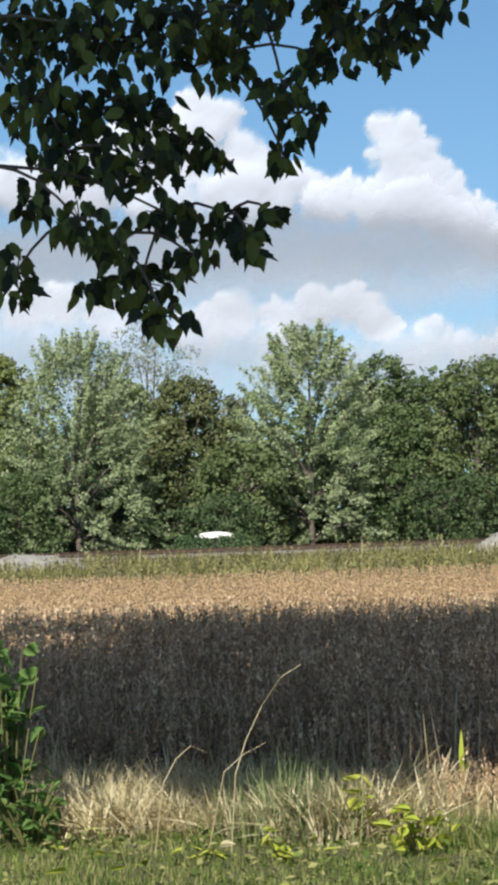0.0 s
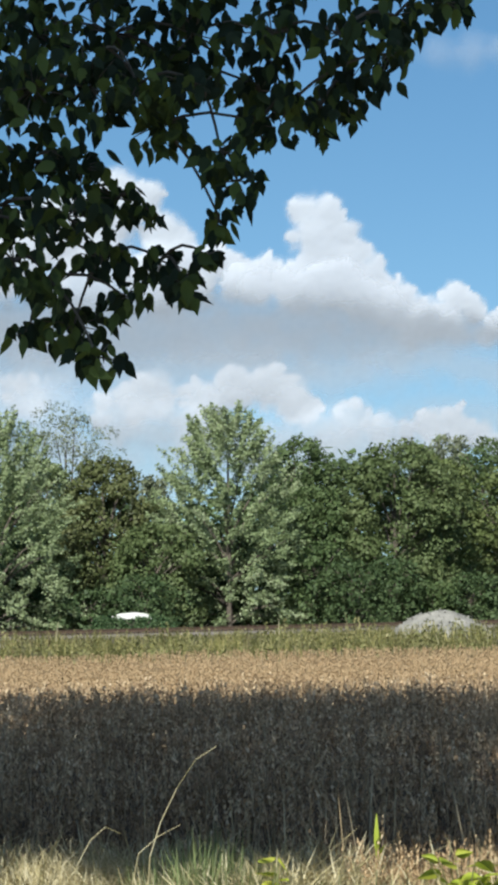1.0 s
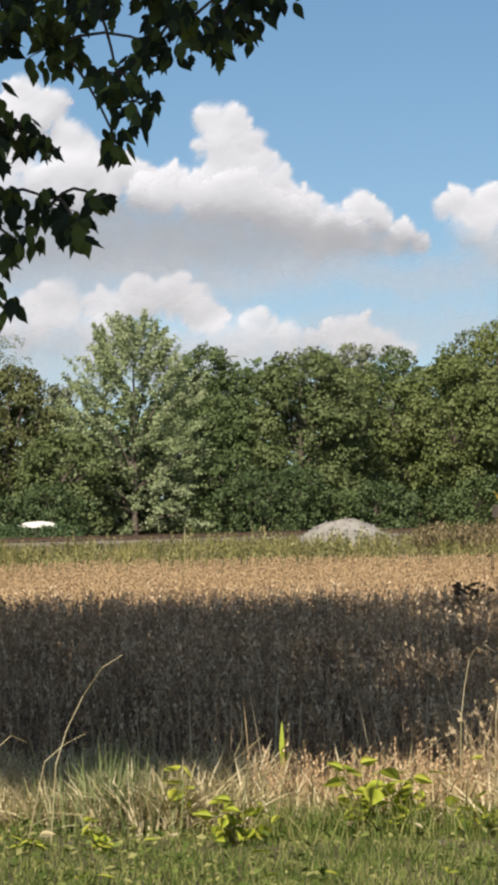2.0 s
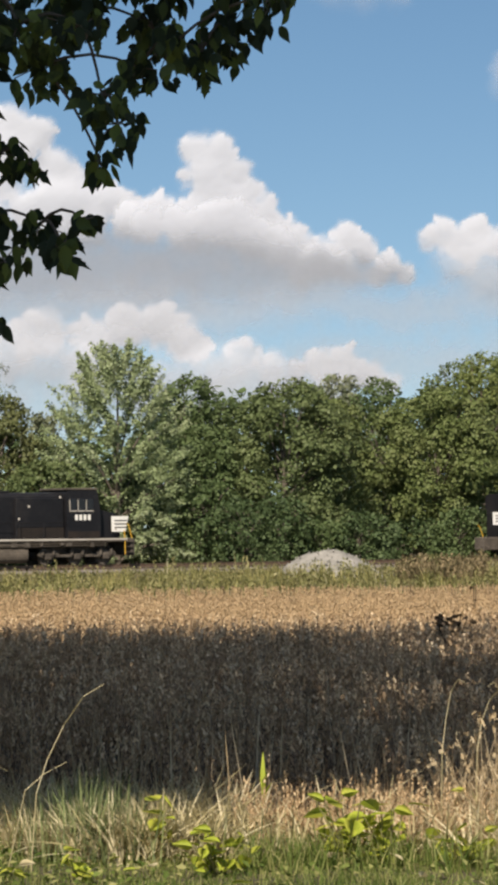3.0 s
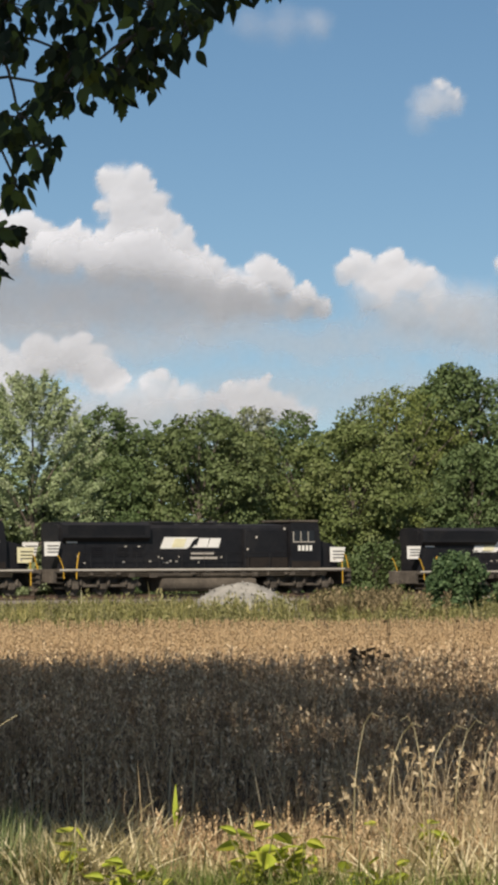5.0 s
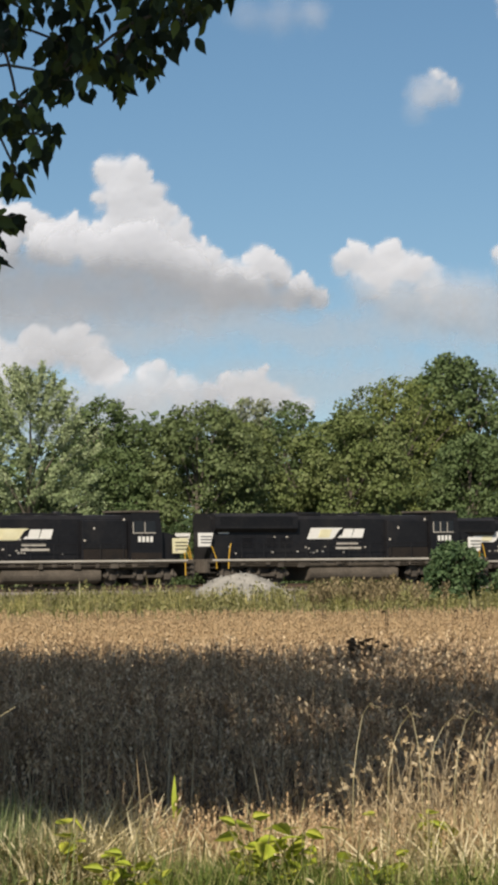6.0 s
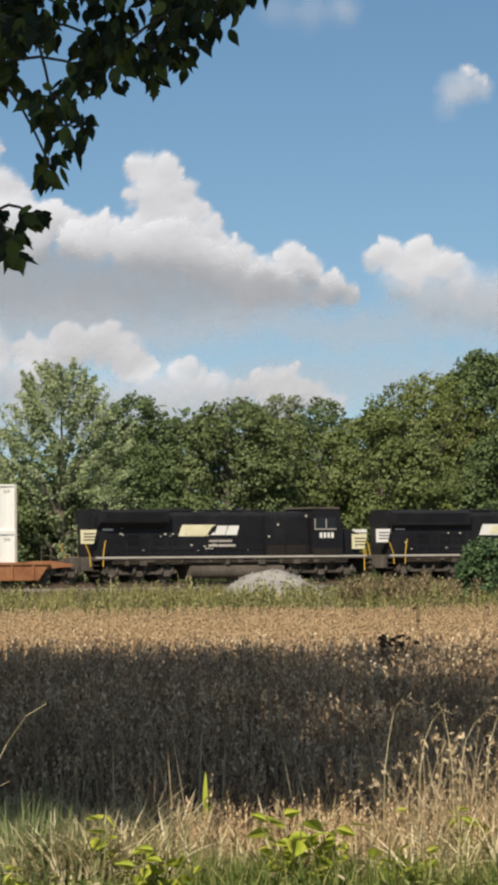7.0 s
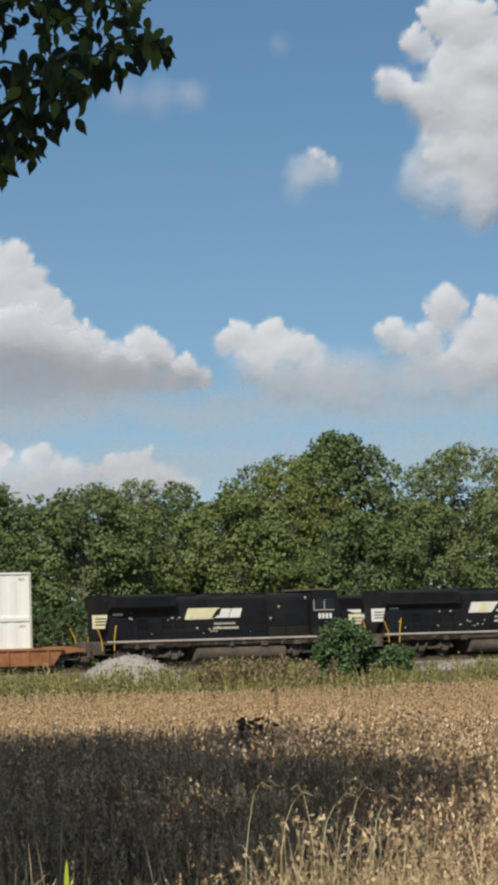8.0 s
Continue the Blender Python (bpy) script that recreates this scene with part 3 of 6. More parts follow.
def build_trees():
    far_tree(-815, 300, 75, 30, "dome", F_YELLOW, "yellow-green broadleaf tree behind the railway", 101)
    far_tree(-665, 312, 122, 17, "plume", F_SILVER, "silvery green maple with a pointed crown", 102, n=8775)
    far_tree(-530, 335, 85, 45, "sparse", F_GREY, "thin grey half-bare tree behind its neighbours", 103, n=3600, size=0.36)
    far_tree(-600, 250, 90, 40, "dome", F_OLIVE, "olive green broadleaf tree", 104)
    far_tree(-470, 250, 85, 24, "dome", F_BROWN, "brownish green broadleaf tree turning for autumn", 105, n=6075)
    far_tree(-395, 215, 55, 40, "dome", F_GREY, "thin grey-green young tree", 106, n=2430, size=0.6)
    far_tree(-390, 130, 85, 18, "dome", F_OLIVE, "low olive green tree beside the maple", 124, n=3780)
    far_tree(-252, 314, 124, 19, "plume", F_SILVER, "tall silvery green maple with upright shoots", 107, n=11475, size=0.57)
    far_tree(-128, 280, 84, 32, "dome", F_DARK, "dark green rounded broadleaf tree", 108, n=5670)
    far_tree(-95, 190, 62, 24, "dome", F_DARK, "deep green broadleaf tree", 109, n=4320)
    far_tree(45, 268, 108, 22, "dome", F_OLIVE, "olive green broadleaf tree with dense crown", 110, n=8100, size=0.57)
    far_tree(155, 280, 80, 50, "dome", F_GREY, "grey-green rounded tree behind the row", 111, n=3510, size=0.6)
    far_tree(135, 240, 75, 26, "dome", F_LIGHT, "light olive broadleaf tree in the row", 112, n=6075, size=0.53)
    far_tree(225, 274, 70, 40, "dome", F_DARK, "mid green slender tree behind others", 113, n=3510, size=0.53)
    far_tree(315, 250, 115, 25, "dome", F_LIGHT, "wide pale olive tree with soft foliage", 114, n=10125, size=0.6)
    far_tree(395, 312, 112, 48, "dome", F_YELLOW, "yellow-green tree crown above its neighbours", 115, n=5400)
    far_tree(345, 300, 84, 54, "dome", F_OLIVE, "olive green tree crown behind the row", 128, n=3200, size=0.62)
    far_tree(522, 352, 110, 50, "dome", F_DARK, "large dark green tree standing above the row", 116, n=8775, size=0.74)
    far_tree(530, 205, 95, 28, "dome", F_DARK, "dark green tree behind the railway", 117, n=6750, size=0.61)
    far_tree(640, 225, 80, 32, "dome", F_OLIVE, "olive tree behind the railway", 118, n=5670, size=0.57)
    far_tree(470, 318, 70, 58, "dome", F_DARK, "dark green tree standing behind the row", 126, n=5400, size=0.7)
    far_tree(-25, 232, 60, 46, "dome", F_OLIVE, "olive green tree set back in the row", 127, n=2700, size=0.6)
    far_tree(702, 324, 128, 40, "dome", F_LIGHT, "rounded pale olive tree behind the railway", 119, n=11000, size=0.53)
    far_tree(830, 262, 95, 32, "dome", F_OLIVE, "olive green broadleaf tree with dense crown", 120, n=6750)
    # undergrowth in shade-darkened green, to deepen the gaps low in the maples
    for k, u in enumerate((-700, -620, -300, -215)):
        far_tree(u, 120, 60, 26, "dome", F_UNDERSHADE, "shaded undergrowth tree behind the maple", 140 + k, n=2200, size=0.62, base=0.02)
    r = np.random.default_rng(9)
    for i in range(24):
        u = -860 + i * 75 + r.uniform(-20, 20)
        if min(abs(u + 665), abs(u + 252)) < 110:
            continue
        far_tree(u, r.uniform(15, 95), r.uniform(45, 75), 12 + r.uniform(0, 4) if abs(u - 250) > 60 else 22, "dome", [F_UNDERSHADE, F_DARK, F_UNDERSHADE][i % 3], "low dense undergrowth shrub under the tree line", 300 + i, n=1500, size=0.55, trunk_r=0.06, base=0.02)
    # dark wood behind the row
    V, T, base = [], [], 0
    r = np.random.default_rng(77)
    n = 14000
    u = r.uniform(-1300, 1300, n)
    y = 310 + r.uniform(0, 50, n) + 0.5 * u / FOCAL * 300
    top = np.interp(u, [-1300, -420, -330, -150, -60, 1300], [12, 10.5, 10.5, 13.6, 14.4, 14.4]) + 1.3 * fbm(u / 60, u * 0 + 3.0, 31)
    z = r.uniform(0, 1, n) * top
    v, t = scatter(CLUMP, np.stack([u / FOCAL * y, y, z], -1), r.uniform(0.8, 1.5, n) * 1.4, spin(r.uniform(0, 6.28, n), r.uniform(0, .7, n), r.uniform(0, 6.28, n)), r.integers(0, 5, n))
    tagged(part("far_wood", tri_mesh("far_wood", v, t), F_DARK), "dark green woodland far behind the railway", "wood", kind="stuff")


build_trees()


# ---- railway ----
def rails(off, z, name_label):
    ang = pose(0, 0, 0, 0, 0, 34)
    bed = B()
    prism(bed, [(-2.6, 0.0), (-1.75, z - 0.30), (1.75, z - 0.30), (2.6, 0.0)], -70, 70)
    ob = part("ballast", bed, M_BALLAST)
    ob.matrix_world = Matrix.Translation(along(0, off, 0)) @ pose(0, 0, 0, 0, 0, 34 - 90)
    tagged(ob, "bank of dark crushed stone ballast", "ballast", kind="structure")
    root = tagged(new("railway_track"), name_label, "railway track", "railway tracks")
    root.matrix_world = Matrix.Translation(along(0, off, 0)) @ ang
    for y in (-0.7175, 0.7175):
        bm = B()
        prism(bm, [(-0.07, z - 0.17), (0.07, z - 0.17), (0.07, z - 0.15), (0.012, z - 0.14), (0.012, z - 0.04), (0.036, z - 0.03), (0.036, z), (-0.036, z), (-0.036, z - 0.03), (-0.012, z - 0.04), (-0.012, z - 0.14), (-0.07, z - 0.15)], -70, 70)
        bm.transform(pose(0, y, 0, 0, 0, -90))
        part("rail", bm, M_STEEL, root)
    me = None
    for i in range(-110, 111):
        if me is None:
            bm = B()
            box(bm, -0.11, 0.11, -1.3, 1.3, z - 0.34, z - 0.17)
            s = part("sleeper", bm, M_WOOD, root)
            me = s.data
        else:
            s = new("sleeper", me)
            s.parent = root
        s.location = (i * 0.6, 0, 0)


rails(0.0, RAIL_Z, "steel railway track on wooden sleepers, main line")
rails(-4.6, 0.36, "steel railway track on wooden sleepers, far siding")


def bar_path(bm, pts, r=0.022, n=6):
    for p, q in zip(pts, pts[1:]):
        cyl(bm, p, q, r, r, n)


def wheelset(parent, x, r=0.53):
    bm = B()
    for y in (-0.76, 0.76):
        s = 1 if y > 0 else -1
        cyl(bm, (0, y - 0.065 * s, 0), (0, y + 0.065 * s, 0), r, r, 28)
        cyl(bm, (0, y - 0.09 * s, 0), (0, y - 0.06 * s, 0), r + 0.03, r + 0.03, 28)
        cyl(bm, (0, y + 0.065 * s, 0), (0, y + 0.12 * s, 0), 0.16, 0.14, 12)
    cyl(bm, (0, -0.8, 0), (0, 0.8, 0), 0.09, 0.09, 10)
    ob = part("wheelset", bm, M_GRIME, parent, "steel wheelset with worn treads")
    ob.location = (x, 0, r)
    return ob


def bogie(parent, xc, spacing, axles, wheels):
    """Truck frame round its wheelsets; appends the wheelsets to wheels."""
    half = spacing * (axles - 1) / 2
    for y in (-1.02, 1.02):
        bm = B()
        o = [(-half - 0.75, 0.62), (-half - 0.6, 0.86), (-half + 0.55, 0.92), (-half + 0.8, 0.66), (half - 0.8, 0.66), (half - 0.55, 0.92), (half + 0.6, 0.86), (half + 0.75, 0.62), (half + 0.5, 0.50), (-half - 0.5, 0.50)]
        prism(bm, [(xc + a, b) for a, b in o], y - 0.07, y + 0.07)
        for i in range(axles):
            xa = xc - half + i * spacing
            box(bm, xa - 0.22, xa + 0.22, y - 0.14, y + 0.14, 0.36, 0.70, 0.03)
            for k in (-0.38, 0.38):
                cyl(bm, (xa + k, y * 1.06, 0.62), (xa + k, y * 1.06, 1.0), 0.11, 0.11, 8)
        cyl(bm, (xc - half - 0.5, y * 1.05, 0.98), (xc - half + 0.1, y * 1.05, 0.98), 0.09, 0.09, 8)
        part("bogie_frame", bm, M_GRIME, parent, "dusty cast steel bogie side frame")
    bm = B()
    for i in range(axles):
        xa = xc - half + i * spacing
        box(bm, xa - 0.35, xa + 0.35, -0.6, 0.6, 0.32, 0.85, 0.05)
    box(bm, xc - half, xc + half, -0.5, 0.5, 0.7, 1.1, 0.03)
    part("motor_housing", bm, M_GRIME, parent)
    for i in range(axles):
        wheels.append(wheelset(parent, xc - half + i * spacing))


def coupler(parent, x, s):
    bm = B()
    box(bm, min(x, x + s * 0.55), max(x, x + s * 0.55), -0.14, 0.14, 0.72, 1.0, 0.03)
    box(bm, min(x + s * 0.4, x + s * 0.62), max(x + s * 0.4, x + s * 0.62), -0.2, 0.2, 0.66, 1.06, 0.05)
    part("coupler", bm, M_GRIME, parent)


def striped_plate(parent, x0, x1, y, z0, z1, s, paint):
    """Leaning plate with pale bars, at a corner of the body."""
    lean = 0.22 * s
    bm = B()
    prism(bm, [(x0, z1), (x1, z1), (x1 - lean if s > 0 else x1 - 0.02, z0), (x0 + (0.02 if s > 0 else -lean), z0)], y - 0.03, y + 0.03)
    pl = part("striped_plate", bm, paint, parent, "pale plate with thin dark stripes")
    for i in range(3):
        z = z0 + (z1 - z0) * (0.28 + 0.22 * i)
        bm = B()
        box(bm, x0 + 0.2, x1 - 0.12, y - 0.045, y - 0.032, z - 0.03, z + 0.03)
        part("stripe", bm, M_BLACK, pl)


def handrail(parent, x, y, z0, z1, bend=0.25):
    bm = B()
    bar_path(bm, [(x, y, z0), (x + bend * 0.2, y, z0 + (z1 - z0) * 0.5), (x + bend, y, z1 - 0.1), (x + bend * 1.4, y, z1)], 0.035)
    part("handrail", bm, M_YELLOW, parent, "yellow grab rail")


def locomotive(length, style, label, emblem, far_plate=False):
    """A six-axle diesel, nose towards +x, rail head at z 0. Returns the root and its wheelsets."""
    root = tagged(new("locomotive"), label, "locomotive", "locomotives")
    h = length / 2
    wheels = []
    hood_end, cab0, cab1, nose1 = -h + 1.15, h - 5.3, h - 3.2, h - 1.25
    top = 4.42
    bm = B()
    box(bm, -h + 0.55, h - 0.6, -1.5, 1.5, 1.40, 1.60, 0.03)
    box(bm, -h + 2.0, h - 2.2, -0.9, 0.9, 1.05, 1.42, 0.03)
    box(bm, -h + 0.45, -h + 0.75, -1.45, 1.45, 0.75, 1.58, 0.03)
    box(bm, h - 0.75, h - 0.45, -1.45, 1.45, 0.55, 1.58, 0.03)
    part("underframe", bm, M_GRIME, root)
    for y in (-1.515, 1.515):
        bm = B()
        box(bm, -h + 0.9, h - 1.0, y - 0.012, y + 0.012, 1.50, 1.61)
        part("sill_stripe", bm, M_SILL, root, "pale painted stripe along the sill")
    # long hood with a rounded roof edge
    bm = B()
    prof = [(-0.98, 1.60), (-0.98, top - 0.28), (-0.78, top - 0.05), (-0.4, top), (0.4, top), (0.78, top - 0.05), (0.98, top - 0.28), (0.98, 1.60)]
    prism(bm, prof, -(cab0 - 0.02), -hood_end)
    bm.transform(pose(0, 0, 0, 0, 0, 90))
    part("long_hood", bm, M_BLACK, root, "long black engine hood with roof rounding")
    # radiator section, wider at the roof
    bm = B()
    rl = 5.2 if style == "wing" else 6.6
    if style == "wing":
        pr = [(-1.02, 3.35), (-1.48, 3.75), (-1.48, top - 0.02), (-1.3, top + 0.12), (1.3, top + 0.12), (1.48, top - 0.02), (1.48, 3.75), (1.02, 3.35)]
    else:
        pr = [(-1.02, 3.3), (-1.30, 3.55), (-1.30, top - 0.10), (-1.0, top + 0.10), (1.0, top + 0.10), (1.30, top - 0.10), (1.30, 3.55), (1.02, 3.3)]
    prism(bm, pr, -(hood_end + rl), -(hood_end + 0.15))
    bm.transform(pose(0, 0, 0, 0, 0, 90))
    part("radiator", bm, M_BLACK, root, "overhanging radiator housing with dark grilles")
    # roof gear
    bm = B()
    for x in (-1.5, 0.2, 2.0):
        box(bm, x, x + 1.1, -0.55, 0.55, top - 0.02, top + 0.12, 0.03)
    cyl(bm, (1.5, 0, top), (1.5, 0, top + 0.22), 0.28, 0.24, 12)
    box(bm, hood_end + rl + 0.5, hood_end + rl + 2.2, -0.7, 0.7, top - 0.02, top + 0.16, 0.04)
    part("roof_hatches", bm, M_BLACK, root)
    # dynamic brake / blower housing with doors
    bm = B()
    box(bm, cab0 - 3.4, cab0 - 0.05, -1.25, 1.25, 1.6, top - 0.35, 0.05)
    part("equipment_cabinet", bm, M_BLACK, root)
    for i in range(9):
        x = hood_end + 0.5 + i * ((cab0 - 3.6 - hood_end - 0.5) / 9)
        w = (cab0 - 3.6 - hood_end - 0.5) / 9 - 0.06
        bm = B()
        box(bm, x, x + w, -1.005, -0.975, 1.68, 3.15, 0.008)
        part("hood_door", bm, M_BLACK, root)
    bm = B()
    for i in range(14):
        z = 3.72 + i * 0.045
        yy = -1.49 if style == "wing" else -1.31
        box(bm, hood_end + 0.5, hood_end + rl - 0.4, yy, yy + 0.02, z, z + 0.02)
    part("radiator_grille", bm, M_BLACK, root)
    # cab
    bm = B()
    prism(bm, [(cab0, 1.6), (cab0, 4.45), (cab0 + 0.15, 4.62), (cab1 - 0.1, 4.62), (cab1 + 0.08, 4.42), (cab1 + 0.28, 3.2), (cab1 + 0.28, 1.6)], -1.53, 1.53)
    cab = part("cab", bm, M_BLACK, root)
    bm = B()
    box(bm, cab0 - 0.1, cab1 + 0.05, -1.58, 1.58, 4.55, 4.68, 0.04)
    part("cab_roof", bm, M_GRIME, root, "weathered grey cab roof")
    nwin = 3 if style != "wing" else 2
    for y in (-1.54, 1.54):
        for i in range(nwin):
            w = (cab1 - cab0 - 0.35) / nwin
            x = cab0 + 0.2 + i * w
            bm = B()
            box(bm, x, x + w - 0.10, y - 0.012, y + 0.012, 3.30, 4.02, 0.01)
            win = part("cab_window", bm, M_GLASS, cab, "dark cab side window")
            bm = B()
            box(bm, x - 0.03, x + 0.01, y - 0.02, y + 0.02, 3.30, 3.95)
            box(bm, x - 0.03, x + w - 0.09, y - 0.02, y + 0.02, 3.25, 3.31)
            part("window_frame", bm, M_SILL, cab)
    # short nose
    bm = B()
    prism(bm, [(cab1 + 0.2, 1.6), (cab1 + 0.2, 3.45), (nose1 - 0.45, 3.15), (nose1, 2.95), (nose1, 1.6)], -1.1, 1.1)
    bmesh.ops.bevel(bm, geom=[e for e in bm.edges], offset=0.06, segments=2, affect="EDGES")
    part("nose", bm, M_BLACK, root)
    bm = B()
    box(bm, cab0 - 3.3, cab0 - 0.1, -1.272, -1.256, 1.62, 2.30)
    box(bm, cab0 + 0.05, cab1 + 0.2, -1.545, -1.535, 1.62, 2.05)
    part("dust_panel", bm, M_DUST, root, "lower panels stained brown by road dust")
    for x, yy in ((nose1 - 0.3, 0.55), (nose1 - 0.3, -0.55)):
        bm = B()
        cyl(bm, (nose1 - 0.02, yy, 2.75), (nose1 + 0.05, yy, 2.75), 0.11, 0.11, 12)
        part("headlight", bm, M_LAMP, root)
    # road number as plain bars
    for i in range(4):
        bm = B()
        x = cab0 + 0.55 + i * 0.30
        box(bm, x, x + 0.20, -1.552, -1.540, 2.72, 3.06)
        part("number_bar", bm, M_WHITE, cab, "white painted number bar")
    bm = B()
    box(bm, hood_end + 0.55, hood_end + 1.35, -1.012, -1.0, 3.42 - 0.2, 3.60 - 0.2)
    part("number_bar", bm, M_WHITE, root)
    # side emblem: leaning block, mane shape and two blocks
    xl = emblem
    bm = B()
    prism(bm, [(xl, 2.86), (xl + 0.32, 3.58), (xl + 2.9, 3.58), (xl + 2.55, 3.42), (xl + 2.2, 2.98), (xl + 2.0, 2.86)], -1.03, -1.01)
    part("emblem_block", bm, M_CREAM if style == "wing" else M_WHITE, root, "pale leaning emblem block")
    bm = B()
    prism(bm, [(xl + 0.85, 2.95), (xl + 1.1, 3.48), (xl + 2.0, 3.48), (xl + 1.75, 2.95)], -1.045, -1.032)
    part("emblem_tint", bm, M_CREAM, root, "pale gold patch in the emblem")
    for i, (a, b) in enumerate(((2.75, 3.55), (3.6, 4.45))):
        bm = B()
        prism(bm, [(xl + a, 2.93), (xl + a + 0.24, 3.52), (xl + b + 0.2, 3.52), (xl + b, 2.93)], -1.03, -1.01)
        if i == 0:
            prism(bm, [(xl + a - 0.3, 2.93), (xl + a - 0.05, 3.12), (xl + a + 0.1, 2.93)], -1.03, -1.01)
        part("emblem_bar", bm, M_WHITE, root, "white emblem bar")
    for i, (a, b) in enumerate(((2.35, 4.1), (2.3, 4.35))):
        bm = B()
        box(bm, xl + a, xl + b, -1.03, -1.008, 2.50 - i * 0.30, 2.64 - i * 0.30)
        part("caption_bar", bm, M_SILL, root, "pale painted bar under the emblem")
    # fuel tank and reservoirs
    bm = B()
    prism(bm, [(-1.1, 0.16), (-1.38, 0.34), (-1.46, 0.62), (-1.40, 0.96), (-1.2, 1.06), (1.2, 1.06), (1.40, 0.96), (1.46, 0.62), (1.38, 0.34), (1.1, 0.16)], -3.6 - 0.3, 3.6 - 0.3)
    bm.transform(pose(0, 0, 0, 0, 0, 90))
    bmesh.ops.bevel(bm, geom=[e for e in bm.edges], offset=0.05, segments=2, affect="EDGES")
    part("fuel_tank", bm, M_TANK, root, "dust-brown fuel tank under the frame")
    for x0, x1 in ((-3.6, -1.0), (-0.3, 3.8)):
        bm = B()
        cyl(bm, (x0, -1.25, 1.24), (x1, -1.25, 1.24), 0.19, 0.19, 14)
        part("air_reservoir", bm, M_DUST if style == "wing" else M_TANK, root, "long grey air reservoir tank")
    for s in (-1, 1):
        bogie(root, s * (h - 4.35), 2.05, 3, wheels)
        coupler(root, s * (h - 0.6), s)
    # ends: striped plates, steps, yellow rails
    for y in (-1.28, 1.28):
        if y < 0 or far_plate:
            striped_plate(root, -h - 0.05, -h + 1.10, y, 2.42, 3.28, 1, M_CREAM if style == "wing" else M_WHITE)
        striped_plate(root, h - 2.0, h - 0.8, y, 2.0, 2.95, 1, M_CREAM if style == "wing" else M_WHITE)
        for i in range(4):
            for x in (-h + 0.62, h - 1.12):
                bm = B()
                box(bm, x, x + 0.5, y * 1.13 - 0.12, y * 1.13 + 0.12, 0.42 + i * 0.32, 0.46 + i * 0.32)
                part("step", bm, M_GRIME, root)
        rear = -h + (0.55 if style == "wing" else 1.25)
        handrail(root, rear, y * 1.15, 1.0, 2.45, -0.35)
        handrail(root, rear + 0.9, y * 1.15, 1.0, 2.6, 0.15)
        handrail(root, h - 1.15, y * 1.15, 0.6, 2.1, -0.05)
        handrail(root, h - 0.55, y * 1.1, 0.6, 2.5, -0.3)
    bm = B()
    for x in np.arange(-h + 3.2, cab0, 1.7):
        cyl(bm, (x, -1.46, 1.6), (x, -1.46, 2.6), 0.018, 0.018, 5)
    cyl(bm, (-h + 2.6, -1.46, 2.6), (cab0, -1.46, 2.6), 0.018, 0.018, 5)
    part("walkway_rail", bm, M_BLACK, root)
    # pale specks painted for glints, louvres and pipes along the hood
    r = np.random.default_rng(int(length * 10))
    for i in range(16):
        x, z = hood_end + 0.8 + r.uniform(0, 1) * (cab0 - hood_end - 5.0), r.choice([1.95, 2.25, 2.95]) + r.normal(0, 0.05)
        bm = B()
        box(bm, x, x + r.uniform(0.08, 0.2), -1.035, -1.008, z, z + r.uniform(0.06, 0.11), 0.01)
        part("latch", bm, M_SILL, root, "pale speck painted for a glint on a hood door")
    for x0 in (hood_end + 2.4, hood_end + 4.3, hood_end + 5.4):
        for k in range(5):
            bm = B()
            prism(bm, [(-1.055, 2.40 + k * 0.13), (-1.0, 2.47 + k * 0.13), (-1.0, 2.40 + k * 0.13)], -x0 - 0.8, -x0)
            bm.transform(pose(0, 0, 0, 0, 0, 90))
            part("louvre", bm, M_BLACK, root)
    for z, y in ((1.33, -1.42), (1.20, -1.36)):
        bm = B()
        bar_path(bm, [(-h + 2.2, y, z), (-2.2, y, z - 0.05), (3.6, y, z - 0.05), (h - 2.4, y, z)], 0.03)
        part("brake_pipe", bm, M_TANK, root)
    for x in np.arange(-h + 3.0, h - 3.0, 1.05):
        bm = B()
        x += r.uniform(-0.4, 0.4)
        box(bm, x, x + r.uniform(0.1, 0.6), -1.46, -1.36, 1.05 + r.uniform(0, 0.25), 1.40, 0.01)
        part("frame_bracket", bm, M_GRIME, root)
    # small lamps and fittings
    for x, z in ((cab0 - 0.4, 4.05), (cab0 - 2.6, 3.5), (hood_end + 1.9, 3.75 - 0.4), (cab0 - 3.3, 2.75), (nose1 - 0.7, 2.1), (hood_end + 8.2, 2.0)):
        bm = B()
        box(bm, x, x + 0.14, -1.585, -1.545, z, z + 0.14, 0.015)
        f = part("fitting", bm, M_SILL, root)
        if x < cab0 - 3.4:
            f.location.y = 0.53
        elif x < cab0:
            f.location.y = 0.28
    return root, wheels


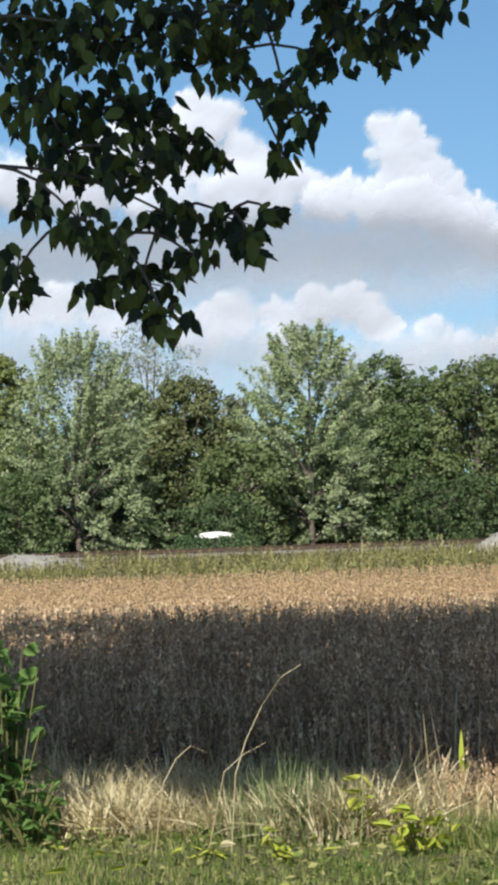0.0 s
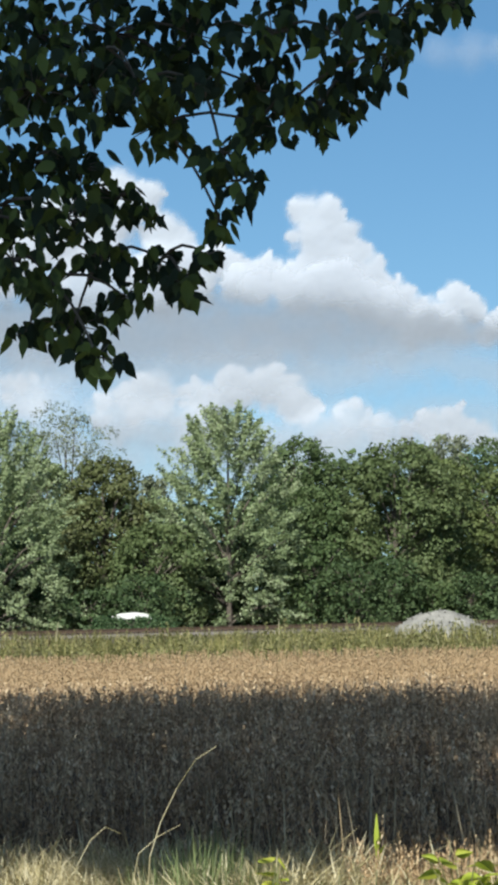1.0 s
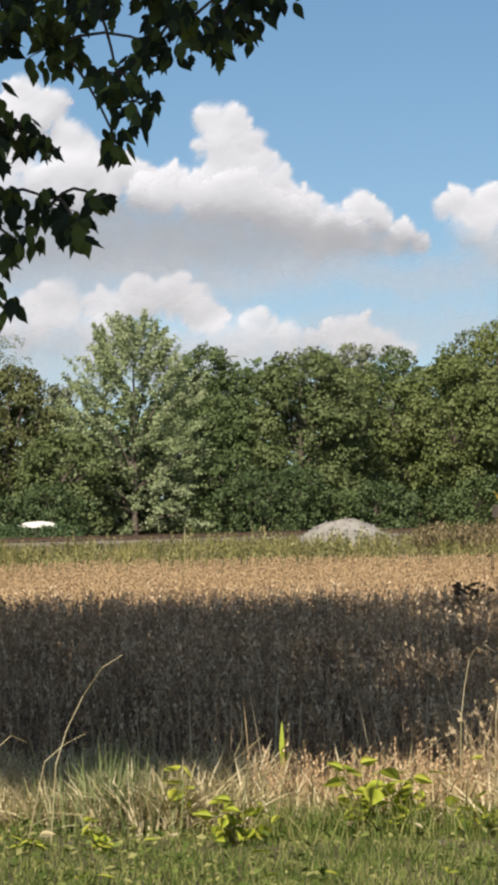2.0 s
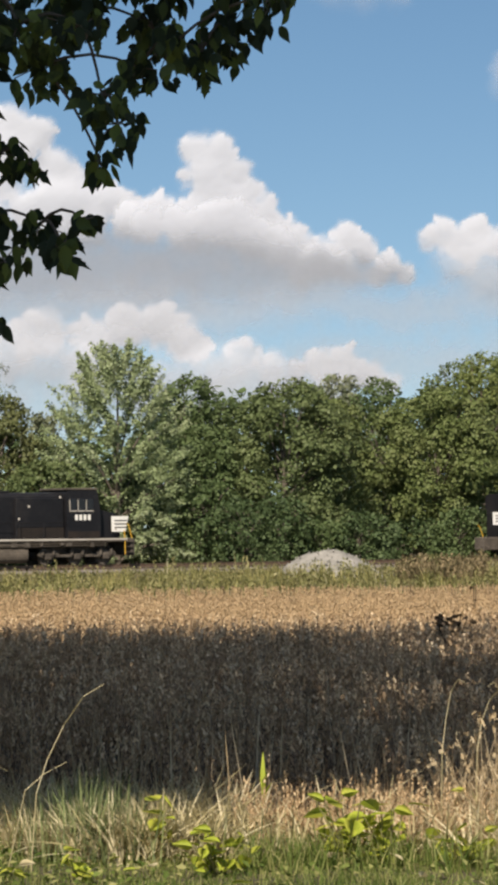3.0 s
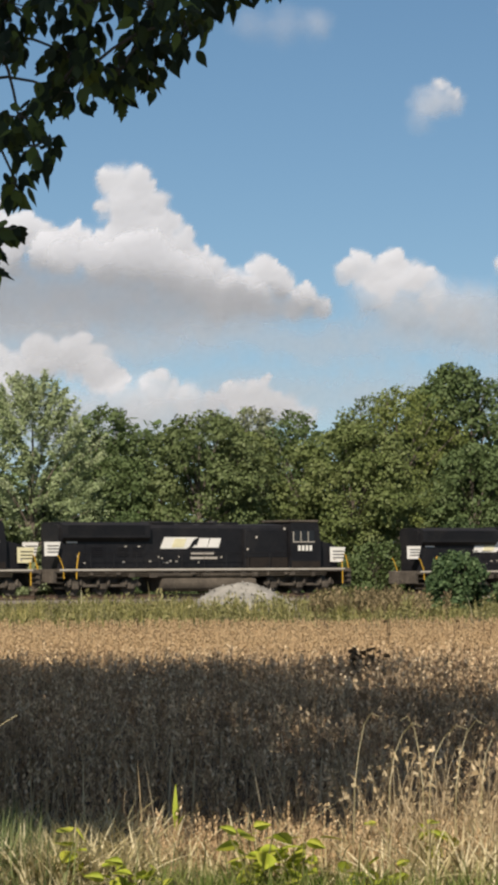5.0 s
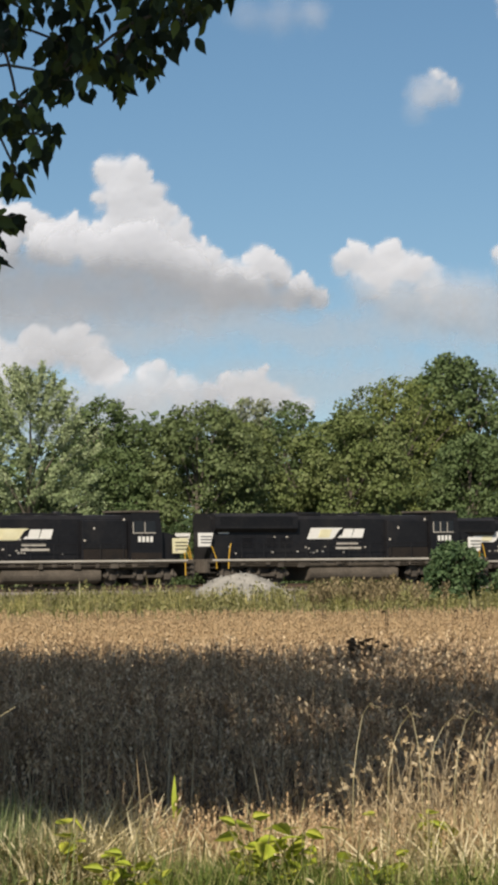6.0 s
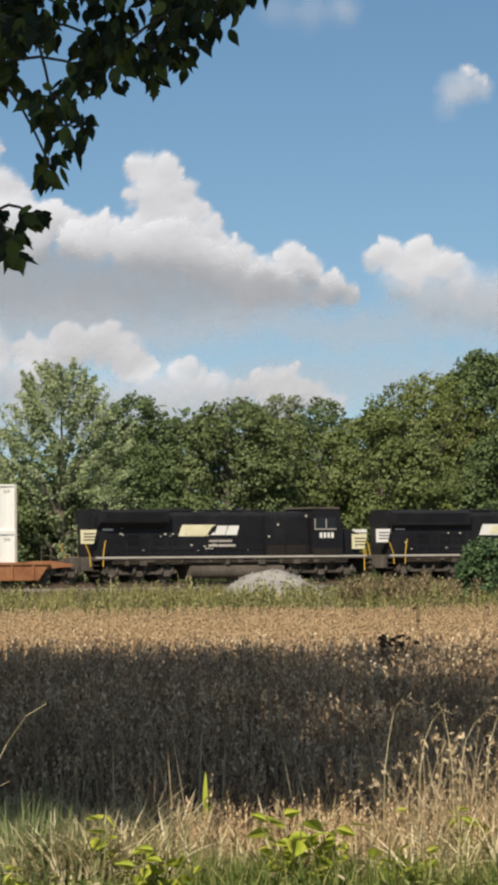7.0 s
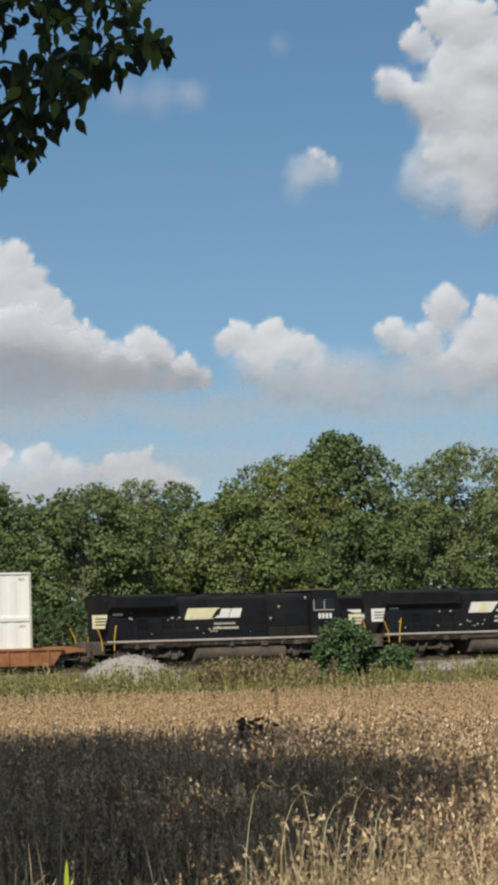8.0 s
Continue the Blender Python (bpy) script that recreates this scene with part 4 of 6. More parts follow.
def well_car():
    root = tagged(new("well_car"), "rust-brown container well car with low side sills", "freight car")
    wheels = []
    L = 22.2
    h = L / 2
    bm = B()
    for y in (-1.42, 1.42):
        prism(bm, [(-h + 3.2, 0.22), (-h + 2.4, 1.25), (h - 2.4, 1.25), (h - 3.2, 0.22)], y - 0.06, y + 0.06)
        box(bm, -h + 2.4, h - 2.4, y - 0.14, y + 0.14, 1.15, 1.32, 0.02)
        for i in range(11):
            x = -h + 3.6 + i * 1.5
            box(bm, x - 0.05, x + 0.05, y - 0.13, y + 0.13, 0.25, 1.18)
    box(bm, -h + 3.0, h - 3.0, -1.3, 1.3, 0.17, 0.235)
    part("well_side", bm, M_RUST, root)
    for s in (-1, 1):
        bm = B()
        o = [(h - 3.0, 0.82), (h - 3.0, 1.34), (h - 2.0, 1.38), (h - 0.7, 1.18), (h - 0.7, 1.02), (h - 1.6, 0.98)]
        prism(bm, [(s * a, b) for a, b in o], -1.36, 1.36)
        part("end_platform", bm, M_RUST, root)
        for y in (-1.3, 1.3):
            bm = B()
            bar_path(bm, [(s * (h - 0.6), y, 1.1), (s * (h - 0.6), y, 2.3), (s * (h - 1.3), y, 2.3), (s * (h - 1.3), y, 1.1)], 0.03)
            bar_path(bm, [(s * (h - 0.6), y, 1.7), (s * (h - 1.3), y, 1.7)], 0.02)
            part("handrail", bm, M_GRIME, root, "dark end ladder rail")
        bogie(root, s * (h - 1.55), 1.8, 2, wheels)
        coupler(root, s * (h - 0.6), s)
    return root, wheels


def container(length, height, label):
    root = tagged(new("shipping_container"), label, "container", "stacked containers")
    h = length / 2
    for y in (-1.22, 1.22):
        n = int(length / 0.28)
        bm = B()
        pts = []
        for i in range(n + 1):
            x = -h + 0.08 + i * (length - 0.16) / n
            pts.append((x, (0.02 if (i // 2) % 2 else 0.0)))
        a = [bm.verts.new((x, y + (d if y < 0 else -d), 0.12)) for x, d in pts]
        b = [bm.verts.new((x, y + (d if y < 0 else -d), height - 0.1)) for x, d in pts]
        for i in range(n):
            bm.faces.new((a[i], a[i + 1], b[i + 1], b[i]))
        part("side_wall", bm, M_BOXWHITE, root, "white ribbed steel side wall")
    bm = B()
    box(bm, -h + 0.02, h - 0.02, -1.2, 1.2, height - 0.06, height - 0.01)
    part("roof", bm, M_BOXWHITE, root)
    for s in (-1, 1):
        bm = B()
        box(bm, s * h - 0.05, s * h + 0.05, -1.2, 1.2, 0.1, height - 0.1)
        part("end_wall", bm, M_BOXWHITE, root)
        for y in (-1.22, 1.22):
            bm = B()
            box(bm, s * h - 0.08, s * h + 0.08, y - 0.05, y + 0.05, 0, height, 0.01)
            part("corner_post", bm, M_SILL if s > 0 else M_BOXWHITE, root)
    bm = B()
    for y in (-1.22, 1.22):
        box(bm, -h, h, y - 0.05, y + 0.05, 0, 0.14)
        box(bm, -h, h, y - 0.05, y + 0.05, height - 0.12, height)
    part("edge_rail", bm, M_BOXWHITE, root)
    for i in range(3):
        bm = B()
        box(bm, h - 0.85 + i * 0.16, h - 0.79 + i * 0.16, -1.275, -1.262, height - 0.44, height - 0.30)
        part("marking_bar", bm, M_SILL, root)
    return root


LEN_B, LEN_C, LEN_W = 23.7, 22.6, 22.2
loco_b, wheels_b = locomotive(LEN_B, "flat", "black diesel locomotive with white striped plates hauling a train", -3.2, True)
loco_c, wheels_c = locomotive(LEN_C, "wing", "second black diesel locomotive, overhanging radiator, cream striped plates", -4.0)
loco_a, wheels_a = locomotive(22.4, "flat", "black diesel locomotive standing on the far siding", -5.4)
loco_a["group"] = "locomotives"
car_w, wheels_w = well_car()
box_low = container(16.15, 2.9, "white ribbed steel container in the well of the car")
box_top = container(16.15, 2.9, "white ribbed steel container stacked on another")
SPEED, COUPLING_AT_7 = 11.55, 12.72


def track_pose(s, off=0.0, z=RAIL_Z):
    return Matrix.Translation(along(s, off, z)) @ pose(0, 0, 0, 0, 0, 34)


S_A = 21.2
loco_a.matrix_world = track_pose(S_A + 11.2, -4.6, 0.36)


# ---- weeds, heap and shrubs by the track ----
def blade(w, h, lean, n=3):
    """A bent grass blade of n steps, as verts and triangles."""
    v, t = [], []
    for i in range(n + 1):
        f = i / n
        x = lean * f * f
        ww = w * (1 - f) ** 0.7 + 0.001
        v += [(x, -ww / 2, h * f * (1 - 0.25 * abs(lean) * f)), (x, ww / 2, h * f * (1 - 0.25 * abs(lean) * f))]
    for i in range(n):
        a = 2 * i
        t += [(a, a + 1, a + 3), (a, a + 3, a + 2)]
    return np.array(v), np.array(t)


def weed_template(seed, leaves=9):
    """An upright weed: stem, side leaves and a loose top, 1 high."""
    r = np.random.default_rng(seed)
    V, T = [], []

    def add(v, t):
        b = sum(len(x) for x in V)
        V.append(v)
        T.append(t + b)
    v, t = blade(0.035, 1.0, r.uniform(-.15, .15))
    add(v, t)
    for i in range(leaves):
        z, a = r.uniform(0.15, 0.98), r.uniform(0, 6.28)
        l, w = r.uniform(0.14, 0.32) * (1.15 - z * 0.5), r.uniform(0.03, 0.075)
        d = np.array([0.6 * math.cos(a), 0.6 * math.sin(a), r.uniform(0.4, 1.1)])
        e = np.array([-math.sin(a), math.cos(a), 0]) * w
        p = np.array([0, 0, z])
        add(np.array([p, p + d * l * 0.5 + e, p + d * l, p + d * l * 0.5 - e]), np.array([(0, 1, 2), (0, 2, 3)]))
    return np.concatenate(V), np.concatenate(T)


WEEDS = [weed_template(s, 8) for s in range(6)]


def field_edge(x):
    return 111.0 + 0.25 * x


def build_weeds():
    r = np.random.default_rng(21)
    n = 2800
    x, d = r.uniform(-26, 32, n), r.uniform(0, 1, n) ** 0.8
    y = field_edge(x) + 1 + d * 60
    x = x * y / 150
    h = r.uniform(0.35, 0.7, n) + 0.25 * fbm(x * 0.5, y * 0.1, 5)
    keep = h > 0.25
    x, y, h = x[keep], y[keep], h[keep]
    v, t = scatter(WEEDS, np.stack([x, y, x * 0], -1), np.stack([h * 1.3, h * 1.3, h], -1), spin(r.uniform(0, 6.28, len(x)), r.uniform(0, 0.25, len(x)), r.uniform(0, 6.28, len(x))))
    tagged(part("weeds", tri_mesh("weeds", v, t), M_WEED), "rough green and straw weeds between field and railway", "weeds", kind="stuff")
    n = 3000
    s, off = r.uniform(-60, 62, n), r.uniform(3.0, 26, n)
    p = np.array([along(a, b) for a, b in zip(s, off)])
    h = r.uniform(0.2, 0.5, n) + 0.15 * fbm(s * 0.3, off * 0.3, 6)
    v, t = scatter(WEEDS, p, np.stack([h * 1.4, h * 1.4, h], -1), spin(r.uniform(0, 6.28, n), r.uniform(0, 0.25, n), r.uniform(0, 6.28, n)))
    tagged(part("weeds", tri_mesh("weeds", v, t), M_WEED), "low dry weeds on the railway bank", "weeds", kind="stuff")
    tuft = [blade(0.05, 1.0, l, 3) for l in (0.2, -0.3, 0.5, 0.0, -0.6)]
    n = 13000
    u = r.uniform(-950, 950, n)
    y = r.uniform(140, 196, n) + 0.35 * u / FOCAL * 180
    g = fbm(u / 22, y * 0.08, 27)
    k = g > -0.25
    u, y, g = u[k], y[k], g[k]
    h = (0.36 + 0.95 * g + r.uniform(0, 0.35, len(u))).clip(0.15, 1.0)
    v, t = scatter(tuft, np.stack([u / FOCAL * y, y, u * 0], -1), np.stack([h, h * 2, h], -1), spin(r.uniform(0, 6.28, len(u)), r.uniform(0, 0.35, len(u)), r.uniform(0, 6.28, len(u))))
    tagged(part("rough_grass", tri_mesh("rough_grass", v, t), M_ROUGH), "yellow-green uncut grass in tufts before the track", "grass", kind="stuff")
    # taller clumps of weeds, green and brown
    for count, mat, seed, lo, hi, u0, u1, label in ((1400, M_WEED, 34, 0.45, 1.25, -900, 900, "tall green and straw weeds in clumps before the track"), (800, M_BRUSH, 35, 0.8, 1.5, 240, 490, "brown seeding weeds beside the gravel heap"),
                                                    (120, M_WEED, 37, 0.7, 1.2, 90, 200, "tall green weeds before the gravel heap"), (200, M_BRUSH, 36, 0.5, 0.9, -900, 100, "scattered brown seeding weeds before the track")):
        u, y = r.uniform(u0, u1, count), r.uniform(150, 194, count)
        y = y + 0.35 * u / FOCAL * 180
        g = fbm(u / 26, y * 0.05, seed)
        k = g > -0.12
        u, y, g = u[k], y[k], g[k]
        h = (lo + (hi - lo) * (0.5 * r.uniform(0, 1, len(u)) + g)).clip(0.5, hi)
        v, t = scatter(WEEDS, np.stack([u / FOCAL * y, y, u * 0], -1), np.stack([h * 0.9, h * 0.9, h], -1), spin(r.uniform(0, 6.28, len(u)), r.uniform(0, 0.2, len(u)), r.uniform(0, 6.28, len(u))))
        tagged(part("weeds", tri_mesh("weeds", v, t), mat), label, "weeds", kind="stuff")
    # single pale dry stalks that stand out
    stalk = [blade(0.03, 1.0, 0.45, 4), blade(0.03, 1.0, -0.4, 4), blade(0.035, 1.0, 0.2, 4)]
    n = 26
    u, y = r.uniform(-760, 760, n), r.uniform(150, 178, n)
    p = np.stack([u / FOCAL * y, y, u * 0], -1)
    v, t = scatter(stalk, p, r.uniform(1.0, 1.75, n), spin(r.uniform(0, 6.28, n), r.uniform(0, 0.2, n), r.uniform(0, 6.28, n)))
    tagged(part("dry_stalks", tri_mesh("dry_stalks", v, t), M_DRY), "pale dry stalks standing in the weeds", "weeds", kind="stuff")


def mound(name, u, y, half, top, label, mat, seed):
    """A heap of loose stone with stones on its skin."""
    c = at(u, 0, y)
    w = half / FOCAL * y
    r = np.random.default_rng(seed)
    n = 40
    g = np.linspace(-1.15, 1.15, n)
    X, Y = np.meshgrid(g, g, indexing="ij")
    d = np.hypot(X, Y)
    Z = top * np.clip(1 - d ** 2.1, -0.1, 1) + 0.16 * fbm(X * 5, Y * 5, seed) * (d < 1)
    V = np.stack([c[0] + X * w, c[1] + Y * w * 0.9, Z], -1).reshape(-1, 3)
    idx = np.arange(n * n).reshape(n, n)
    a, b, cc, dd = idx[:-1, :-1].ravel(), idx[1:, :-1].ravel(), idx[1:, 1:].ravel(), idx[:-1, 1:].ravel()
    root = tagged(new(name), label, "heap")
    part("mound_body", tri_mesh("mound_body", V, np.concatenate([np.stack([a, b, cc], -1), np.stack([a, cc, dd], -1)]), True), mat, root)
    m = 500
    i = r.integers(0, len(V), m)
    i = i[V[i, 2] > 0.05]
    o = np.array([(0, 0, 1), (1, 0, 0), (0, 1, 0), (-1, 0, 0), (0, -1, 0), (0, 0, -1)]) * 0.5
    tt = np.array([(0, 1, 2), (0, 2, 3), (0, 3, 4), (0, 4, 1), (5, 2, 1), (5, 3, 2), (5, 4, 3), (5, 1, 4)])
    v, t = scatter([(o, tt)], V[i] + r.normal(0, 0.05, (len(i), 3)), r.uniform(0.06, 0.18, len(i)), spin(r.uniform(0, 6, len(i)), r.uniform(0, 1.5, len(i)), r.uniform(0, 6, len(i))))
    tagged(part("loose_stone", tri_mesh("loose_stone", v, t), mat, root), kind="stuff")


def shrub(u, y, half, top, mat, label, seed, n=1500, size=0.35):
    r = np.random.default_rng(seed)
    c = at(u, 0, y)
    root = tagged(new("shrub"), label, "shrub")
    root.location = (c[0], c[1], 0)
    w = half / FOCAL * y
    pts, ways, lobes = crown_points("dome", top, 2 * w, n, r, 0.05)
    for k in range(5):
        bm = B()
        a = r.uniform(0, 6.28)
        limb_mesh(bm, (0.1 * math.cos(a), 0.1 * math.sin(a), -0.1), (w * 0.5 * math.cos(a), w * 0.5 * math.sin(a), top * 0.8), 0.04, 0.012, (0, 0, 0.1), 5, 3)
        part("stem", bm, M_BARK, root)
    m = len(pts)
    v, t = scatter(CLUMP, pts, r.uniform(0.7, 1.3, m) * size, facing(ways, r), r.integers(0, 5, m))
    part("foliage", tri_mesh("foliage", v, t), mat, root)


build_weeds()
mound("gravel_heap", 122, 196, 98, 1.42, "pale grey heap of crushed stone beside the track", M_GRAVEL, 5)
mound("gravel_heap", -760, 190, 120, 0.75, "low pale heap of broken stone in weeds", M_GRAVEL, 6)
mound("gravel_heap", 760, 215, 150, 0.48, "low pale heap of crushed stone along the track", M_GRAVEL, 8)
shrub(492, 168, 52, 3.0, M_SHRUB, "dense dark green shrub at the field edge", 41, 2600, 0.34)
shrub(592, 172, 34, 1.75, M_SHRUB, "small green shrub at the field edge", 42, 900, 0.3)
shrub(300, 200, 70, 1.0, M_WEED, "low brownish bramble by the gravel heap", 43, 700, 0.3)


def shed():
    """White roofed shed half hidden by the trees."""
    root = tagged(new("shed"), "low white-roofed shed half hidden behind trees", "shed")
    c = at(-425, 0, 231.5)
    root.location = (c[0], c[1], 0)
    bm = B()
    box(bm, -1.2, 1.2, -1.2, 1.2, 0, 1.15)
    part("wall", bm, M_GRIME, root)
    bm = B()
    prism(bm, [(-1.35, 1.15), (-1.1, 1.36), (-0.6, 1.50), (0.2, 1.55), (0.8, 1.47), (1.25, 1.3), (1.35, 1.15)], -1.4, 1.4)
    part("roof", bm, M_WHITE, root, "whitish sheet roof")


shed()
shrub(-462, 226.5, 36, 1.45, M_SHRUB, "low green shrub beside the shed", 44, 700, 0.3)
shrub(-392, 226.5, 46, 1.35, M_SHRUB, "low green shrub before the shed", 45, 800, 0.3)


# ---- the crop ----
def crop_template(seed, pods, length, width, clad, stems=4):
    """A dry bean plant, 1 high: its upright stems, and the short pods that hang on the upper share, clad, of each. Two sets of verts and triangles."""
    r = np.random.default_rng(seed)
    V, T = [], []

    def add(v, t):
        b = sum(len(x) for x in V)
        V.append(np.array(v))
        T.append(np.array(t) + b)

    def stick(p, q, w):
        a, b, c = np.array([w, 0, 0]), np.array([-w * 0.5, w * 0.87, 0]), np.array([-w * 0.5, -w * 0.87, 0])
        add([p + a, p + b, p + c, q], [(0, 1, 3), (1, 2, 3), (2, 0, 3)])
    lines = [(np.zeros(3), np.array([r.uniform(-0.1, 0.1), r.uniform(-0.1, 0.1), 1.0]))]
    for k in range(stems - 1):
        z, a, q = r.uniform(0.05, 0.35), r.uniform(0, 6.28), r.uniform(0.06, 0.19)
        lines.append((lines[0][1] * z, np.array([q * math.cos(a), q * math.sin(a), min(0.98, z + r.uniform(0.45, 0.7))])))
    nodes = 1 - clad * r.uniform(0, 1, (stems, 5)) ** 1.2
    for k, (p, q) in enumerate(lines):
        stick(p, q, 0.011 if k == 0 else 0.007)
    for k in range(pods):
        p, q = lines[k % stems]
        f, a = nodes[k % stems, r.integers(0, 5)] + r.normal(0, 0.012), r.uniform(0, 6.28)
        p = p + (q - p) * f
        d = np.array([0.45 * math.cos(a), 0.45 * math.sin(a), r.choice([-1, 0.8]) * r.uniform(0.6, 1)])
        l = length * r.uniform(0.75, 1.3)
        e = np.array([-math.sin(a), math.cos(a), 0.2]) * width * r.uniform(0.7, 1.2)
        add([p, p + d * l * 0.5 + e, p + d * l, p + d * l * 0.5 - e], [(0, 1, 2), (0, 2, 3)])
    cut = 4 * len(lines)
    return (np.concatenate(V)[:cut], np.concatenate(T)[:3 * len(lines)]), (np.concatenate(V)[cut:], np.concatenate(T)[3 * len(lines):] - cut)


CROPS = [crop_template(70 + k, 48, 0.075, 0.0135, 0.80) for k in range(10)]
MID_CROPS = [crop_template(90 + k, 28, 0.090, 0.019, 0.55) for k in range(8)]
FAR_CROPS = [crop_template(110 + k, 22, 0.060, 0.017, 0.35, 2) for k in range(8)]


def near_edge(x):
    """Where the crop begins: nearer on the right."""
    return np.interp(x, [-8, -3.5, -2.2, -1.2, 0.2, 2.5, 8], [30.0, 29.3, 28.6, 27.8, 27.4, 27.2, 27.0]) + 0.5 * fbm(x * 1.2, x * 0 + 2.5, 8)


def build_crop():
    r = np.random.default_rng(33)
    def patch(y0, y1, dens, size, name, label, tmpl, vary=0.16, mixed=True):
        n = int((y1 - y0) * ((y0 + y1) / 2 * 0.27 + 2) * dens)
        y = r.uniform(y0, y1, n)
        x = r.uniform(-0.5, 0.5, n) * (y * 0.27 + 2)
        row = np.round(x / 0.38) * 0.38          # sown in rows
        x = row + r.normal(0, 0.09, n)
        k = (y > near_edge(x)) & (y < field_edge(x))
        x, y = x[k], y[k]
        h = size * (0.80 + 0.10 * fbm(x * 0.5, y * 0.25, 12)) * r.uniform(0.98 - vary, 0.98 + vary, len(x))
        h = h * np.interp(y - near_edge(x), [0, 2.0], [0.5, 1.0])
        w = h * 1.2
        place, turn, which = np.stack([x, y, x * 0], -1), spin(r.uniform(0, 6.28, len(x)), r.uniform(0, 0.16, len(x)), r.uniform(0, 6.28, len(x))), r.integers(0, len(tmpl), len(x))
        v, t = scatter([k[0] for k in tmpl], place, np.stack([w, w, h], -1), turn, which)
        v2, t2 = scatter([k[1] for k in tmpl], place, np.stack([w, w, h], -1), turn, which)
        me = tri_mesh(name, np.concatenate([v, v2]), np.concatenate([t, t2 + len(v)]))
        me.materials.append(M_FIELD)
        me.materials.append(M_STEM)
        me.materials.append(M_SHADEPODS)
        me.materials.append(M_FLECKPODS)
        kinds = [np.full(len(t), 1 if mixed else 0)]
        for k, one in enumerate(tmpl):      # two plants in three painted shade-dark, the third pale like a sun fleck
            kinds.append(np.full(np.count_nonzero(which == k) * len(one[1][1]), (3 if k % 3 == 0 else 2) if mixed else 0))
        me.polygons.foreach_set("material_index", np.concatenate(kinds).astype(np.int32))
        tagged(part(name, me, M_CROP), label, "crop", kind="stuff")
    patch(26.5, 46, 13, 1.0, "bean_crop", "dense ripe dry brown bean plants, near rows", CROPS)
    patch(46, 75, 10, 1.0, "bean_crop", "dense ripe dry brown bean plants, middle of the field", MID_CROPS, 0.14)
    patch(75, 116, 8.0, 1.0, "bean_crop", "ripe tan bean field reaching to the weeds", FAR_CROPS, 0.06, False)

    # short ripe plants along the sunlit edge
    n = 420
    x = 3.5 * r.uniform(0, 1, n) - 0.15
    y = near_edge(x) + r.uniform(-0.5, 0.9, n)
    h = r.uniform(0.30, 0.62, n)
    turn, which = spin(r.uniform(0, 6.28, n), r.uniform(0, 0.2, n), r.uniform(0, 6.28, n)), r.integers(0, len(CROPS), n)
    place, size = np.stack([x, y, x * 0], -1), np.stack([h * 0.9, h * 0.9, h], -1)
    v, t = scatter([k[0] for k in CROPS], place, size, turn, which)
    v2, t2 = scatter([k[1] for k in CROPS], place, size, turn, which)
    me = tri_mesh("bean_crop", np.concatenate([v, v2]), np.concatenate([t, t2 + len(v)]))
    tagged(part("bean_crop", me, M_CROP), "short ripe bean plants along the sunlit field edge", "crop", kind="stuff")
    # bare pale stems that stand out of the rows
    stem = [blade(0.014, 1.0, l, 4) for l in (0.06, -0.1, 0.14, 0.0)]
    n = 1700
    y = 28.5 + 34 * r.uniform(0, 1, n) ** 1.5
    x = r.uniform(-0.5, 0.5, n) * (y * 0.29)
    k = (fbm(x * 0.9, y * 0.5, 47) > -0.15) & (y > near_edge(x) + 0.5)
    x, y = x[k], y[k]
    h = r.uniform(0.6, 1.02, len(x))
    v, t = scatter(stem, np.stack([x, y, x * 0], -1), np.stack([h * 1.6, h * 1.6, h], -1), spin(r.uniform(0, 6.28, len(x)), r.uniform(0, 0.22, len(x)), r.uniform(0, 6.28, len(x))))
    tagged(part("bare_stems", tri_mesh("bare_stems", v, t), M_PALE), "many bare pale stems standing among the bean plants", "crop", kind="stuff")


build_crop()


# ---- grass before the field ----
def seeding_stalk(seed):
    """A thin dry stalk, 1 high, that nods at its top under a loose head of seed, with one or two curled leaves."""
    r = np.random.default_rng(seed)
    V, T = [], []

    def ribbon(pts, w):
        b = len(V)
        for k, p in enumerate(pts):
            q = w * (1 - 0.75 * k / (len(pts) - 1))
            V.extend([p + np.array([q, 0, 0]), p + np.array([-q * 0.5, q * 0.87, 0]), p + np.array([-q * 0.5, -q * 0.87, 0])])
        for k in range(len(pts) - 1):
            for i in range(3):
                j = (i + 1) % 3
                T.extend([(b + 3 * k + i, b + 3 * k + j, b + 3 * k + 3 + j), (b + 3 * k + i, b + 3 * k + 3 + j, b + 3 * k + 3 + i)])
    a, nod = r.uniform(0, 6.28), r.uniform(0.05, 0.32)
    d = np.array([math.cos(a), math.sin(a), 0])
    line = [d * nod * f ** 2.5 + np.array([0, 0, f - 0.25 * nod * max(0, f - 0.75) * 4]) for f in np.linspace(0, 1, 6)]
    ribbon(line, 0.006)
    for k in range(5):
        p = line[-2] + (line[-1] - line[-2]) * r.uniform(0, 1.2)
        e, w = r.normal(0, 0.03, 3) + d * 0.02, r.normal(0, 0.008, 3)
        b = len(V)
        V.extend([p, p + e * 0.5 + w, p + e, p + e * 0.5 - w])
        T.extend([(b, b + 1, b + 2), (b, b + 2, b + 3)])
    for k in range(2):
        z, c, l = r.uniform(0.25, 0.65), r.uniform(0, 6.28), r.uniform(0.15, 0.3)
        e = np.array([math.cos(c), math.sin(c), 0])
        p = np.array([0, 0, z]) + d * nod * z ** 2.5
        ribbon([p, p + e * l * 0.3 + [0, 0, l * 0.45], p + e * l * 0.65 + [0, 0, l * 0.45], p + e * l * 0.95 + [0, 0, l * 0.15]], 0.007)
    return np.array(V), np.array(T)


